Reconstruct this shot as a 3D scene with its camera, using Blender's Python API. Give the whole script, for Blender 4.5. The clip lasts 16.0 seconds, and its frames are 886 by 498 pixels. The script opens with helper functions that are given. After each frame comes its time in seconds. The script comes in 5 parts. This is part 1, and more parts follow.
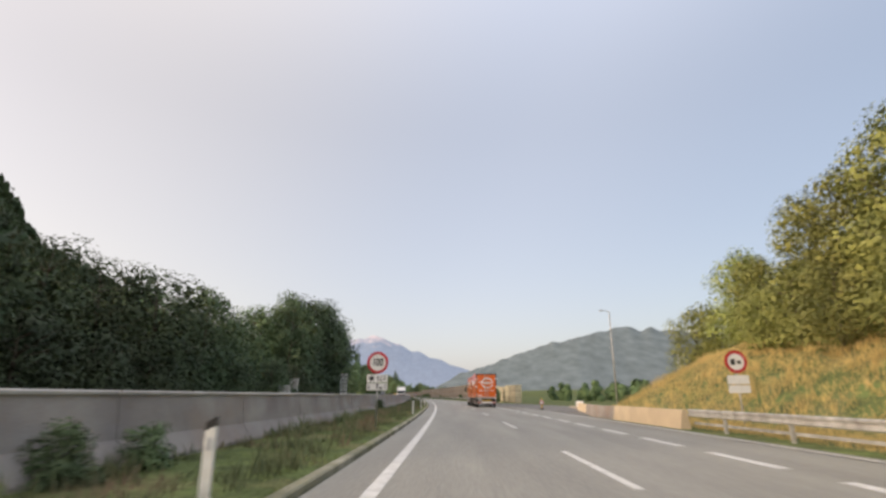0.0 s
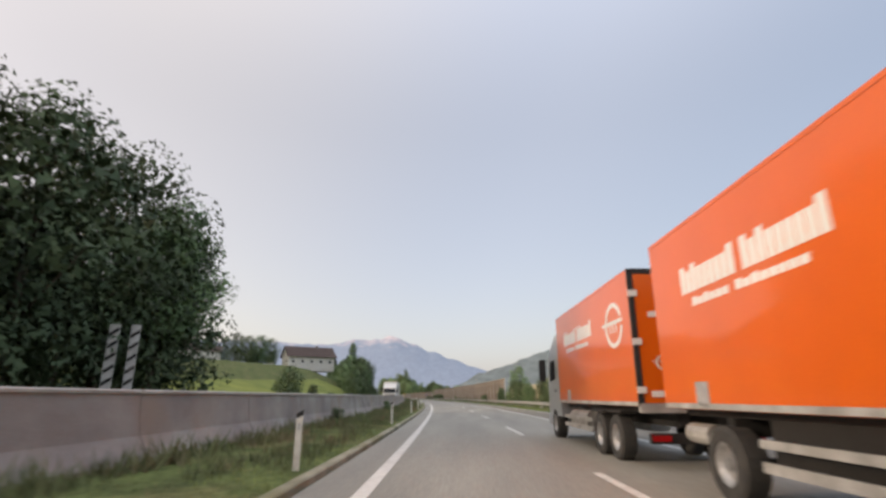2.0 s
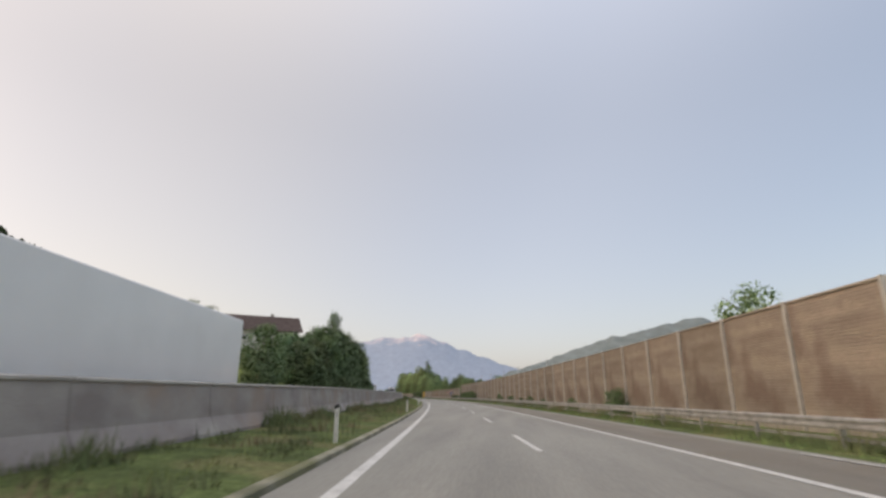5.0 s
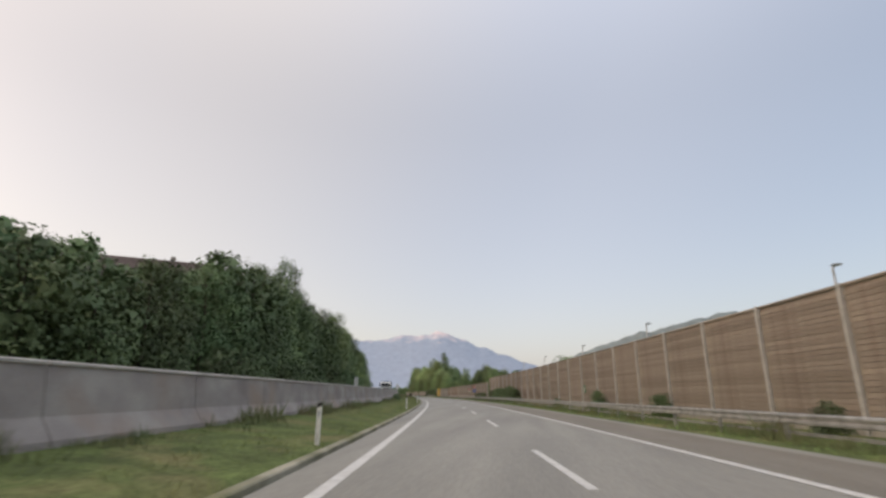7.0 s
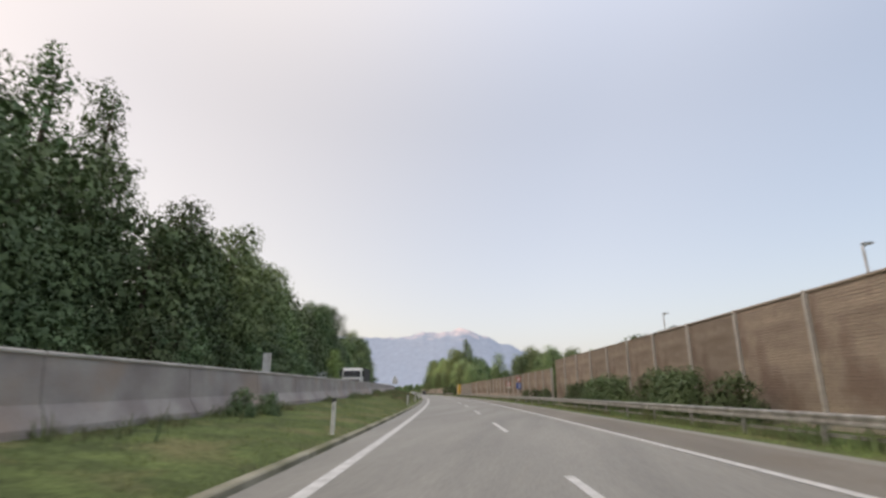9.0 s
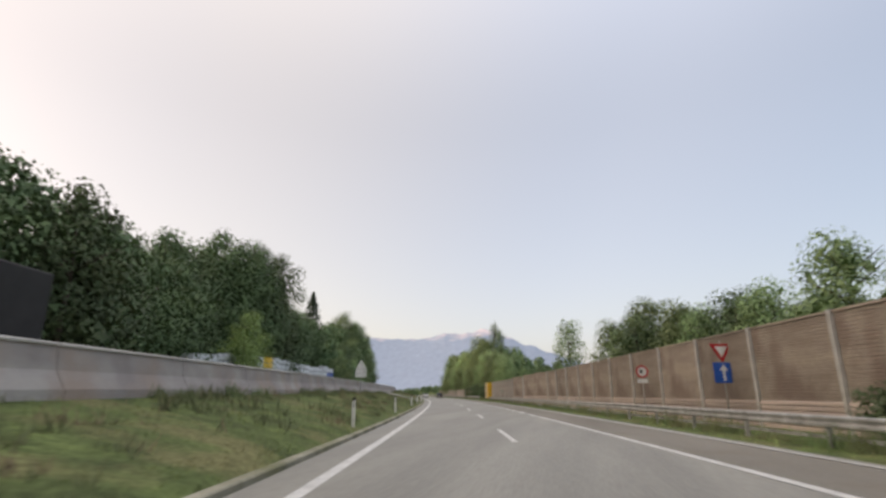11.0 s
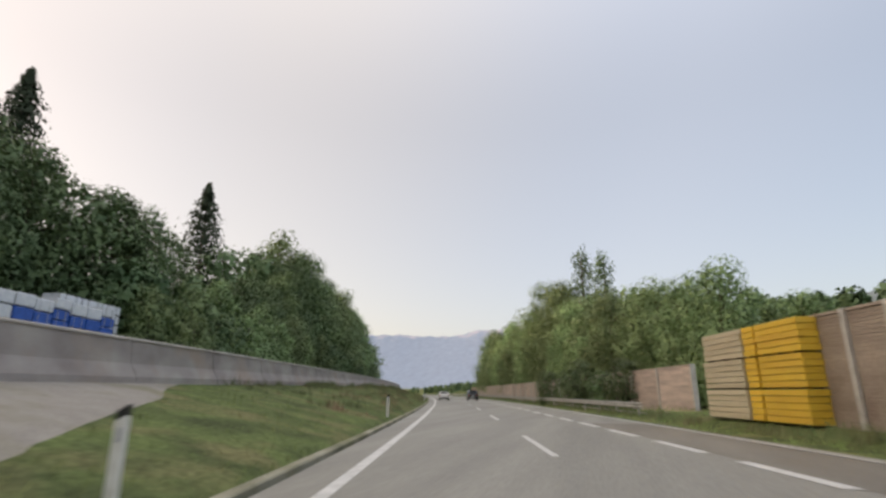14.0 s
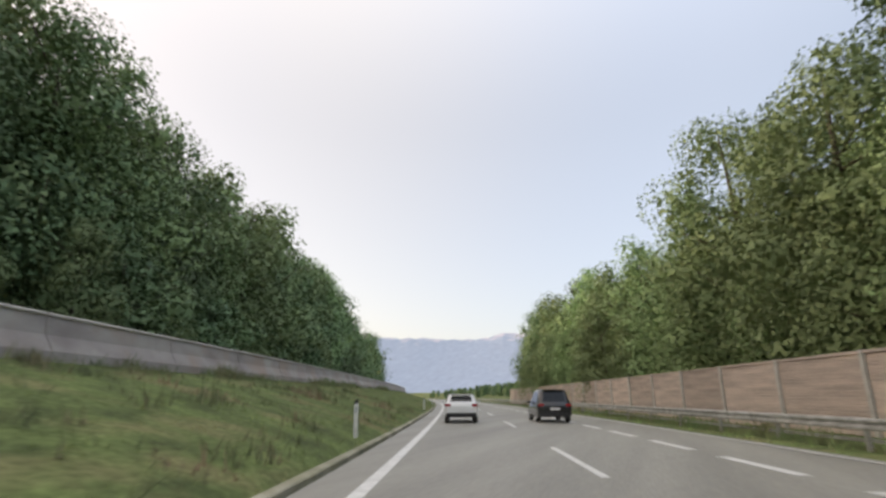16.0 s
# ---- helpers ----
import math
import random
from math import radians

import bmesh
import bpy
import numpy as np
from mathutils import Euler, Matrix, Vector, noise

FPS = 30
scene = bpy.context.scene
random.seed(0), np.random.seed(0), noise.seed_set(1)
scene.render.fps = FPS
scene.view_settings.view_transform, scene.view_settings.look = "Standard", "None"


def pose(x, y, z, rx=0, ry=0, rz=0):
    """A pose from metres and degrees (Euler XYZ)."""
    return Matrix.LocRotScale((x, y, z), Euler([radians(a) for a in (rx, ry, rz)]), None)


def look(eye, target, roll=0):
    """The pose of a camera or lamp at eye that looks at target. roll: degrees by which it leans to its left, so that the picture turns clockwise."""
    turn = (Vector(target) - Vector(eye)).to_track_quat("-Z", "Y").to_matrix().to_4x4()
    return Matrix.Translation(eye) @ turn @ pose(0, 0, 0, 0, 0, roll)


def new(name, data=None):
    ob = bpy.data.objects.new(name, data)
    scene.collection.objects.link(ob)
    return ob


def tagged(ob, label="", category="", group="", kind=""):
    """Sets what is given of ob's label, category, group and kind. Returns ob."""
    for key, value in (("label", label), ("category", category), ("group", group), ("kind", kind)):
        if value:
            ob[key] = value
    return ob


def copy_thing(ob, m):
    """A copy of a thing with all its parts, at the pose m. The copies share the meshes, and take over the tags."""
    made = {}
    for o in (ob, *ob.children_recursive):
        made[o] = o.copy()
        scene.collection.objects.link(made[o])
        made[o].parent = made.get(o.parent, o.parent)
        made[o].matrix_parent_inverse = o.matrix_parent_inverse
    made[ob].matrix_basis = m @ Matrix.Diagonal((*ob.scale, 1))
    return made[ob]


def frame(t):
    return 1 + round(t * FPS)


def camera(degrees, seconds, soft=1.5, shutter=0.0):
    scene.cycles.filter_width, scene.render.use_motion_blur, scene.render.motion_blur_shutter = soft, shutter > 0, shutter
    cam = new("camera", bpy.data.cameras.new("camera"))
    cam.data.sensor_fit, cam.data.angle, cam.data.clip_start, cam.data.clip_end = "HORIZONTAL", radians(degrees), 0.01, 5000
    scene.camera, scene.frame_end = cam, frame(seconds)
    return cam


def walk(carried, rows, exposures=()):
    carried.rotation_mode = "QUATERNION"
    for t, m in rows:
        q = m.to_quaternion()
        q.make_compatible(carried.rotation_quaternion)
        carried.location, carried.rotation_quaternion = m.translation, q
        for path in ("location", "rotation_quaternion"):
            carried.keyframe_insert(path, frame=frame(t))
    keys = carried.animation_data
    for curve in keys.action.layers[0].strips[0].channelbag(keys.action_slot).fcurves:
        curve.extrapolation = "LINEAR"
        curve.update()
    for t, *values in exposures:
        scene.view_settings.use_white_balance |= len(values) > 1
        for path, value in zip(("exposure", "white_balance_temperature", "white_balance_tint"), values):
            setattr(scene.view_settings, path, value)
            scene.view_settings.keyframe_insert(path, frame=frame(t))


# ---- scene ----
V, R, H = 32.5, 1700.0, 1.38          # speed in m/s, radius of the long left bend, eye height


def plan(s, u):
    """Road coordinates to the plan: s metres along the left edge line, u metres to the right of it."""
    a = s / R
    return -R + (R + u) * math.cos(a), (R + u) * math.sin(a)


def lerp(x, pts):
    for (x0, y0), (x1, y1) in zip(pts, pts[1:]):
        if x <= x1:
            return y0 + (y1 - y0) * max(0.0, min(1.0, (x - x0) / (x1 - x0)))
    return pts[-1][1]


# t, offset from the edge line, pitch, yaw to the right of the road's direction, roll
EYE = [
    (0.00, 1.24, 15.93, -1.43, 0), (0.50, 1.24, 15.95, -1.43, 0), (1.00, 1.23, 15.97, -1.43, 0), (1.50, 1.27, 15.98, -1.30, 0),
    (2.00, 1.33, 16.04, -1.11, 0), (2.50, 1.42, 15.98, -1.20, 0), (3.00, 1.50, 15.98, -1.32, 0), (3.50, 1.58, 15.96, -1.40, 0),
    (4.00, 1.65, 15.86, -1.35, 0), (5.25, 1.77, 15.95, -1.05, 0), (6.50, 1.88, 16.05, -0.80, 0), (7.00, 1.93, 15.75, -1.10, 0),
    (7.50, 1.99, 15.74, -1.42, 0), (8.00, 2.02, 16.20, -1.38, 0), (8.50, 2.06, 15.76, -1.33, 0), (9.00, 2.10, 15.50, -1.30, 0),
    (10.25, 2.20, 15.60, -1.47, 0), (11.50, 2.27, 15.73, -1.64, 0), (12.00, 2.23, 15.58, -1.75, 0), (12.50, 2.18, 15.51, -1.88, 0),
    (13.00, 2.10, 15.65, -1.98, 0), (13.50, 2.00, 15.42, -2.10, 0), (14.00, 1.90, 15.55, -1.90, 0), (14.50, 1.80, 16.30, -1.64, 0),
    (15.00, 1.70, 15.90, -2.10, 0), (15.50, 1.61, 15.60, -2.45, 0), (16.00, 1.57, 15.99, -2.46, 0),
]
cam = camera(81.4, 16.0, soft=2.8, shutter=0.12)
AHEAD = [(0, 0), (4, 0), (6.5, 0.4), (7, 0.6), (8, 1.0), (9, 1.4), (10.25, 1.1), (11.5, 0.8), (13, 0.5), (14.5, 0), (16, -0.9)]  # metres ahead of an even pace
rows = []
for t, off, tilt, turn, lean in EYE:
    s = V * t + lerp(t, AHEAD)
    x, y = plan(s, off)
    rows.append((t, pose(x, y, H, 90 + tilt, lean, math.degrees(s / R) - turn)))
walk(cam, rows, exposures=[(0.0, 0.29, 6900, 11), (2.0, 0.24, 6900, 11), (4.0, 0.16, 6950, 11), (7.0, 0.19, 7050, 11), (9.0, 0.37, 7050, 11.5), (12.5, 0.3, 7100, 11), (14.0, 0.28, 7100, 10), (16.0, 0.5, 6850, 9)])

# ---- light ----
SUN_TURN, SUN_UP = -105.0, 17.0         # degrees clockwise from the start's heading, and above the horizon
toward = Vector((math.sin(radians(SUN_TURN)) * math.cos(radians(SUN_UP)), math.cos(radians(SUN_TURN)) * math.cos(radians(SUN_UP)), math.sin(radians(SUN_UP))))
world = bpy.data.worlds.new("world")
scene.world = world
world.use_nodes = True
sky = world.node_tree.nodes.new("ShaderNodeTexSky")
sky.sky_type, sky.sun_disc = "NISHITA", False
sky.sun_elevation, sky.sun_rotation = radians(SUN_UP), radians(SUN_TURN)
sky.air_density, sky.dust_density, sky.ozone_density, sky.altitude = 1.0, 4.0, 1.0, 450
back = world.node_tree.nodes["Background"]
back.inputs["Strength"].default_value = 0.09
blush = world.node_tree.nodes.new("ShaderNodeMix")            # the evening air's warm tinge
blush.data_type, blush.blend_type = "RGBA", "MULTIPLY"
blush.inputs["Factor"].default_value, blush.inputs["B"].default_value = 1.0, (1.42, 1.22, 1.14, 1)
world.node_tree.links.new(sky.outputs["Color"], blush.inputs["A"])
world.node_tree.links.new(blush.outputs["Result"], back.inputs["Color"])
haze = world.node_tree.nodes.new("ShaderNodeBackground")      # the evening haze: blue away from the sun, warm and white towards it
where = world.node_tree.nodes.new("ShaderNodeTexCoord")
facing = world.node_tree.nodes.new("ShaderNodeVectorMath")
facing.operation = "DOT_PRODUCT"
facing.inputs[1].default_value = toward
span = world.node_tree.nodes.new("ShaderNodeMapRange")
span.inputs["From Min"].default_value, span.inputs["From Max"].default_value = -1.0, 1.0
tones = world.node_tree.nodes.new("ShaderNodeValToRGB")
tones.color_ramp.interpolation = "EASE"
stops = ((0.1, (0.145, 0.18, 0.24)), (0.41, (0.298, 0.322, 0.383)), (0.76, (0.395, 0.366, 0.345)), (0.88, (0.43, 0.39, 0.355)), (1.0, (0.85, 0.74, 0.62)))
while len(tones.color_ramp.elements) < len(stops):
    tones.color_ramp.elements.new(0.5)
for mark, (at, tint) in zip(tones.color_ramp.elements, stops):
    mark.position, mark.color = at, (*tint, 1)
world.node_tree.links.new(where.outputs["Generated"], facing.inputs[0])
world.node_tree.links.new(facing.outputs["Value"], span.inputs["Value"])
world.node_tree.links.new(span.outputs["Result"], tones.inputs["Fac"])
world.node_tree.links.new(tones.outputs["Color"], haze.inputs["Color"])
upward = world.node_tree.nodes.new("ShaderNodeSeparateXYZ")   # sky lifted overhead, out of view, as added fill light
dome = world.node_tree.nodes.new("ShaderNodeMapRange")
dome.interpolation_type = "SMOOTHSTEP"
for socket, amount in (("From Min", 0.45), ("From Max", 1.0), ("To Min", 1.0), ("To Max", 2.2)):
    dome.inputs[socket].default_value = amount
world.node_tree.links.new(where.outputs["Generated"], upward.inputs["Vector"])
world.node_tree.links.new(upward.outputs["Z"], dome.inputs["Value"])
world.node_tree.links.new(dome.outputs["Result"], haze.inputs["Strength"])
both = world.node_tree.nodes.new("ShaderNodeAddShader")
world.node_tree.links.new(back.outputs["Background"], both.inputs[0])
world.node_tree.links.new(haze.outputs["Background"], both.inputs[1])
world.node_tree.links.new(both.outputs["Shader"], world.node_tree.nodes["World Output"].inputs["Surface"])
sun_data = bpy.data.lights.new("sun", "SUN")
sun_data.energy, sun_data.angle, sun_data.color = 1.25, radians(3.0), (1.0, 0.87, 0.72)
sun = new("sun", sun_data)
sun.matrix_world = look(toward * 500, (0, 0, 0))

# ---- materials ----


def mat(name, color, rough=0.7, metal=0.0, color2=None, scale=2.0, detail=5.0, bump=0.0, bump_scale=40.0, random_by="", spread=0.0, through_light=0.0, glow=0.0, spec=0.5, stretch=(1, 1, 1), coat=0.0, patch=None, mottle=0.25):
    """A surface with two scales of variation in colour, fine relief, and a difference from piece to piece."""
    m = bpy.data.materials.new(name)
    m.use_nodes = True
    nt = m.node_tree
    n, l = nt.nodes, nt.links
    b = n["Principled BSDF"]
    b.inputs["Roughness"].default_value, b.inputs["Metallic"].default_value = rough, metal
    b.inputs["Specular IOR Level"].default_value = spec
    b.inputs["Coat Weight"].default_value, b.inputs["Coat Roughness"].default_value = coat, 0.06
    co = n.new("ShaderNodeTexCoord")
    mp = n.new("ShaderNodeMapping")
    mp.inputs["Scale"].default_value = stretch
    l.new(co.outputs["Object"], mp.inputs["Vector"])
    c2 = color2 or tuple(c * 0.72 for c in color)
    big = n.new("ShaderNodeTexNoise")
    big.inputs["Scale"].default_value, big.inputs["Detail"].default_value = scale, detail
    l.new(mp.outputs["Vector"], big.inputs["Vector"])
    ramp = n.new("ShaderNodeValToRGB")
    ramp.color_ramp.elements[0].position, ramp.color_ramp.elements[1].position = 0.32, 0.68
    ramp.color_ramp.elements[0].color, ramp.color_ramp.elements[1].color = (*c2, 1), (*color, 1)
    l.new(big.outputs["Fac"], ramp.inputs["Fac"])
    out = ramp.outputs["Color"]
    if patch:
        # worn or dry patches a few metres across
        wide = n.new("ShaderNodeTexNoise")
        wide.inputs["Scale"].default_value, wide.inputs["Detail"].default_value = 0.45, 6.0
        l.new(co.outputs["Object"], wide.inputs["Vector"])
        cut = n.new("ShaderNodeMapRange")
        cut.inputs["From Min"].default_value, cut.inputs["From Max"].default_value = 0.5, 0.66
        l.new(wide.outputs["Fac"], cut.inputs["Value"])
        over = n.new("ShaderNodeMix")
        over.data_type = "RGBA"
        l.new(cut.outputs["Result"], over.inputs["Factor"])
        l.new(out, over.inputs["A"])
        over.inputs["B"].default_value = (*patch, 1)
        out = over.outputs["Result"]
    fine = n.new("ShaderNodeTexNoise")
    fine.inputs["Scale"].default_value, fine.inputs["Detail"].default_value = bump_scale, 3.0
    l.new(mp.outputs["Vector"], fine.inputs["Vector"])
    grain = n.new("ShaderNodeMix")
    grain.data_type, grain.blend_type = "RGBA", "OVERLAY"
    grain.inputs["Factor"].default_value = mottle
    l.new(out, grain.inputs["A"])
    l.new(fine.outputs["Fac"], grain.inputs["B"])
    out = grain.outputs["Result"]
    if random_by:
        info = n.new("ShaderNodeNewGeometry" if random_by == "island" else "ShaderNodeObjectInfo")
        hsv = n.new("ShaderNodeHueSaturation")
        rng = n.new("ShaderNodeMapRange")
        rng.inputs["To Min"].default_value, rng.inputs["To Max"].default_value = 1 - spread, 1 + spread
        l.new(info.outputs["Random Per Island" if random_by == "island" else "Random"], rng.inputs["Value"])
        l.new(rng.outputs["Result"], hsv.inputs["Value"])
        l.new(out, hsv.inputs["Color"])
        out = hsv.outputs["Color"]
    if random_by == "island":
        # whole plants differ a little as well
        each = n.new("ShaderNodeObjectInfo")
        tone = n.new("ShaderNodeHueSaturation")
        for socket, low, high in (("Hue", 0.48, 0.514), ("Value", 0.68, 1.36)):
            span = n.new("ShaderNodeMapRange")
            span.inputs["To Min"].default_value, span.inputs["To Max"].default_value = low, high
            l.new(each.outputs["Random"], span.inputs["Value"])
            l.new(span.outputs["Result"], tone.inputs[socket])
        l.new(out, tone.inputs["Color"])
        out = tone.outputs["Color"]
    l.new(out, b.inputs["Base Color"])
    if bump:
        bp = n.new("ShaderNodeBump")
        bp.inputs["Strength"].default_value, bp.inputs["Distance"].default_value = bump, 0.02
        l.new(fine.outputs["Fac"], bp.inputs["Height"])
        l.new(bp.outputs["Normal"], b.inputs["Normal"])
    end = b.outputs["BSDF"]
    if through_light:
        tr = n.new("ShaderNodeBsdfTranslucent")
        l.new(out, tr.inputs["Color"])
        mix = n.new("ShaderNodeMixShader")
        mix.inputs["Fac"].default_value = through_light
        l.new(end, mix.inputs[1])
        l.new(tr.outputs["BSDF"], mix.inputs[2])
        end = mix.outputs["Shader"]
    if glow:
        l.new(out, b.inputs["Emission Color"])
        b.inputs["Emission Strength"].default_value = glow
    l.new(end, n["Material Output"].inputs["Surface"])
    return m


ASPHALT = mat("asphalt", (0.315, 0.302, 0.256), 0.62, color2=(0.225, 0.215, 0.183), scale=0.9, bump=0.5, bump_scale=30, stretch=(0.8, 0.07, 1))
ASPHALT_OLD = mat("worn_asphalt", (0.225, 0.21, 0.19), 0.9, color2=(0.16, 0.15, 0.14), scale=0.3, bump=0.5, bump_scale=50)
SHOULDER = mat("shoulder_asphalt", (0.25, 0.228, 0.185), 0.75, color2=(0.18, 0.162, 0.13), scale=0.7, patch=(0.2, 0.175, 0.135), bump=0.5, bump_scale=35, stretch=(0.9, 0.12, 1))
PAINT = mat("road_paint", (0.78, 0.77, 0.73), 0.6, color2=(0.55, 0.54, 0.5), scale=3, bump=0.3, bump_scale=90)
CONCRETE = mat("concrete", (0.4, 0.365, 0.33), 0.85, patch=(0.33, 0.262, 0.215), color2=(0.25, 0.215, 0.2), scale=0.55, bump=0.5, bump_scale=25, stretch=(1, 1, 1.6))
CONCRETE_PALE = mat("pale_concrete", (0.5, 0.46, 0.4), 0.85, color2=(0.34, 0.31, 0.27), scale=0.8, bump=0.4, bump_scale=25)
COPING = mat("coping_concrete", (0.58, 0.545, 0.5), 0.85, color2=(0.38, 0.35, 0.32), scale=0.9, bump=0.4, bump_scale=25)
APRON = mat("mossy_concrete", (0.34, 0.315, 0.275), 0.9, color2=(0.29, 0.265, 0.23), scale=1.6, patch=(0.235, 0.22, 0.15), bump=0.6, bump_scale=18, mottle=0.4)
CREAM = mat("cream_concrete", (0.7, 0.58, 0.4), 0.85, color2=(0.58, 0.47, 0.32), scale=0.8, bump=0.4, bump_scale=25)
KERB = mat("kerb_concrete", (0.44, 0.41, 0.31), 0.88, color2=(0.17, 0.17, 0.1), scale=0.6, patch=(0.2, 0.2, 0.1), bump=0.6, bump_scale=30)
# mown meadow, its yellow-green brightened for the sun on it
HAY = mat("mown_meadow", (0.275, 0.31, 0.085), 0.95, color2=(0.15, 0.195, 0.058), scale=0.22, bump=0.6, bump_scale=9, spec=0.1)
MEADOW = mat("meadow", (0.155, 0.2, 0.07), 0.95, color2=(0.075, 0.095, 0.04), scale=0.8, patch=(0.19, 0.185, 0.085), bump=1.0, bump_scale=7, mottle=0.75, spec=0.1)
GRASS = mat("grass_blades", (0.25, 0.345, 0.11), 0.8, color2=(0.15, 0.21, 0.072), scale=0.9, patch=(0.3, 0.3, 0.13), random_by="island", spread=0.22, through_light=0.0, spec=0.2)
DRY_GRASS = mat("dry_grass", (0.58, 0.42, 0.17), 0.85, color2=(0.43, 0.32, 0.125), scale=0.2, random_by="island", spread=0.2, through_light=0.0, spec=0.2)
GRAVEL = mat("tan_gravel", (0.55, 0.44, 0.31), 0.95, color2=(0.42, 0.33, 0.23), scale=1.2, patch=(0.38, 0.33, 0.2), bump=0.8, bump_scale=40, mottle=0.6, spec=0.2)
# leaves of the backlit hedge, darkened in colour for its shade
LEAF_SHADED = mat("shaded_leaves", (0.088, 0.125, 0.056), 0.65, color2=(0.05, 0.078, 0.042), scale=0.3, random_by="island", spread=0.12, through_light=0.05, spec=0.25)
LEAF_FRESH = mat("fresh_leaves", (0.27, 0.345, 0.11), 0.65, color2=(0.185, 0.25, 0.085), scale=0.3, random_by="island", spread=0.12, through_light=0.15, spec=0.3)
LEAF = mat("leaves", (0.148, 0.208, 0.088), 0.65, color2=(0.094, 0.145, 0.07), scale=0.3, random_by="island", spread=0.12, through_light=0.08, spec=0.3)
LEAF_PALE = mat("pale_leaves", (0.29, 0.385, 0.17), 0.65, color2=(0.195, 0.28, 0.125), scale=0.3, random_by="island", spread=0.12, through_light=0.2, spec=0.3)
# leaves with the low sunlight put into their yellow-green colour
LEAF_SUNLIT = mat("sunlit_leaves", (0.32, 0.335, 0.092), 0.65, color2=(0.2, 0.235, 0.072), scale=0.4, random_by="island", spread=0.14, through_light=0.1, spec=0.3)
NEEDLE = mat("needles", (0.06, 0.09, 0.05), 0.7, color2=(0.045, 0.066, 0.04), scale=0.5, random_by="island", spread=0.25, through_light=0.05, spec=0.2)
WEED = mat("weed_leaves", (0.14, 0.22, 0.085), 0.8, color2=(0.2, 0.19, 0.095), scale=0.6, random_by="island", spread=0.25, spec=0.2)
CLUMP = mat("rough_weeds", (0.17, 0.2, 0.09), 0.85, color2=(0.1, 0.13, 0.06), scale=0.5, patch=(0.3, 0.22, 0.13), random_by="island", spread=0.25, spec=0.2)
BARK = mat("bark", (0.12, 0.095, 0.07), 0.95, scale=3, bump=1.0, bump_scale=20, stretch=(1, 1, 0.25))
BARRIER_WOOD = mat("weathered_boards", (0.43, 0.365, 0.30), 0.9, color2=(0.285, 0.235, 0.193), scale=0.8, patch=(0.235, 0.18, 0.15), bump=0.4, bump_scale=30, random_by="object", spread=0.16, stretch=(0.3, 0.3, 1.6), mottle=0.5)
PALE_BOARDS = mat("pale_boards", (0.66, 0.55, 0.48), 0.9, color2=(0.41, 0.34, 0.3), scale=1.2, bump=0.4, bump_scale=30, random_by="object", spread=0.15, stretch=(0.3, 0.3, 2.5), mottle=0.5)
GALVANISED = mat("galvanised_steel", (0.57, 0.57, 0.55), 0.5, 0.3, color2=(0.3, 0.29, 0.27), scale=2.5)
POST_STEEL = mat("pale_steel", (0.62, 0.6, 0.56), 0.6, 0.1, scale=3)
TIMBER = mat("sawn_timber", (0.66, 0.59, 0.42), 0.75, color2=(0.54, 0.47, 0.32), scale=1.5, bump=0.3, bump_scale=30, random_by="object", spread=0.12, stretch=(1, 0.15, 2))
TIMBER_YELLOW = mat("yellow_timber", (0.85, 0.58, 0.06), 0.7, color2=(0.72, 0.45, 0.05), scale=1.5, bump=0.3, bump_scale=30, random_by="object", spread=0.1, stretch=(1, 0.15, 2))
WHITE_WRAP = mat("white_wrap", (0.74, 0.76, 0.78), 0.45, color2=(0.6, 0.63, 0.67), scale=2.5, bump=0.4, bump_scale=6)
BLUE_WRAP = mat("blue_wrap", (0.03, 0.12, 0.5), 0.45, scale=2.5, bump=0.3, bump_scale=6)
PLASTIC_WHITE = mat("white_plastic", (0.78, 0.78, 0.74), 0.5, color2=(0.62, 0.61, 0.56), scale=6)
BLACK = mat("black_plastic", (0.02, 0.02, 0.02), 0.5, scale=6)
RED = mat("sign_red", (0.55, 0.02, 0.03), 0.4, scale=4)
BLUE = mat("sign_blue", (0.02, 0.12, 0.55), 0.4, scale=4)
SIGN_GREEN = mat("sign_green", (0.02, 0.26, 0.12), 0.4, scale=4)
SIGN_WHITE = mat("sign_white", (0.8, 0.8, 0.78), 0.4, color2=(0.72, 0.72, 0.7), scale=4)
SIGN_PALE = mat("pale_sign_back", (0.72, 0.73, 0.72), 0.5, color2=(0.5, 0.5, 0.48), scale=2)
SIGN_BACK = mat("sign_back_grey", (0.5, 0.51, 0.52), 0.5, 0.3, scale=4)
WALL_WHITE = mat("white_render", (0.76, 0.74, 0.7), 0.9, color2=(0.66, 0.64, 0.6), scale=0.6, bump=0.2)
ROOF = mat("brown_roof_tiles", (0.12, 0.09, 0.08), 0.85, color2=(0.075, 0.05, 0.045), scale=1.0, bump=0.8, bump_scale=6)
GLASS_DARK = mat("dark_glass", (0.015, 0.018, 0.02), 0.08, scale=2)
ORANGE = mat("orange_paint", (0.74, 0.128, 0.002), 0.4, color2=(0.68, 0.115, 0.002), scale=0.8, coat=0.65)
WHITE_PAINT = mat("white_paint", (0.8, 0.8, 0.78), 0.3, color2=(0.76, 0.76, 0.74), scale=0.8, coat=0.4)
CAB_GREY = mat("grey_paint", (0.36, 0.38, 0.4), 0.3, color2=(0.32, 0.34, 0.36), scale=0.8, coat=0.4)
CAR_BLACK = mat("black_paint", (0.015, 0.016, 0.018), 0.25, scale=0.8, coat=0.5)
CHASSIS = mat("dark_chassis", (0.024, 0.022, 0.021), 0.75, color2=(0.016, 0.015, 0.014), scale=3)
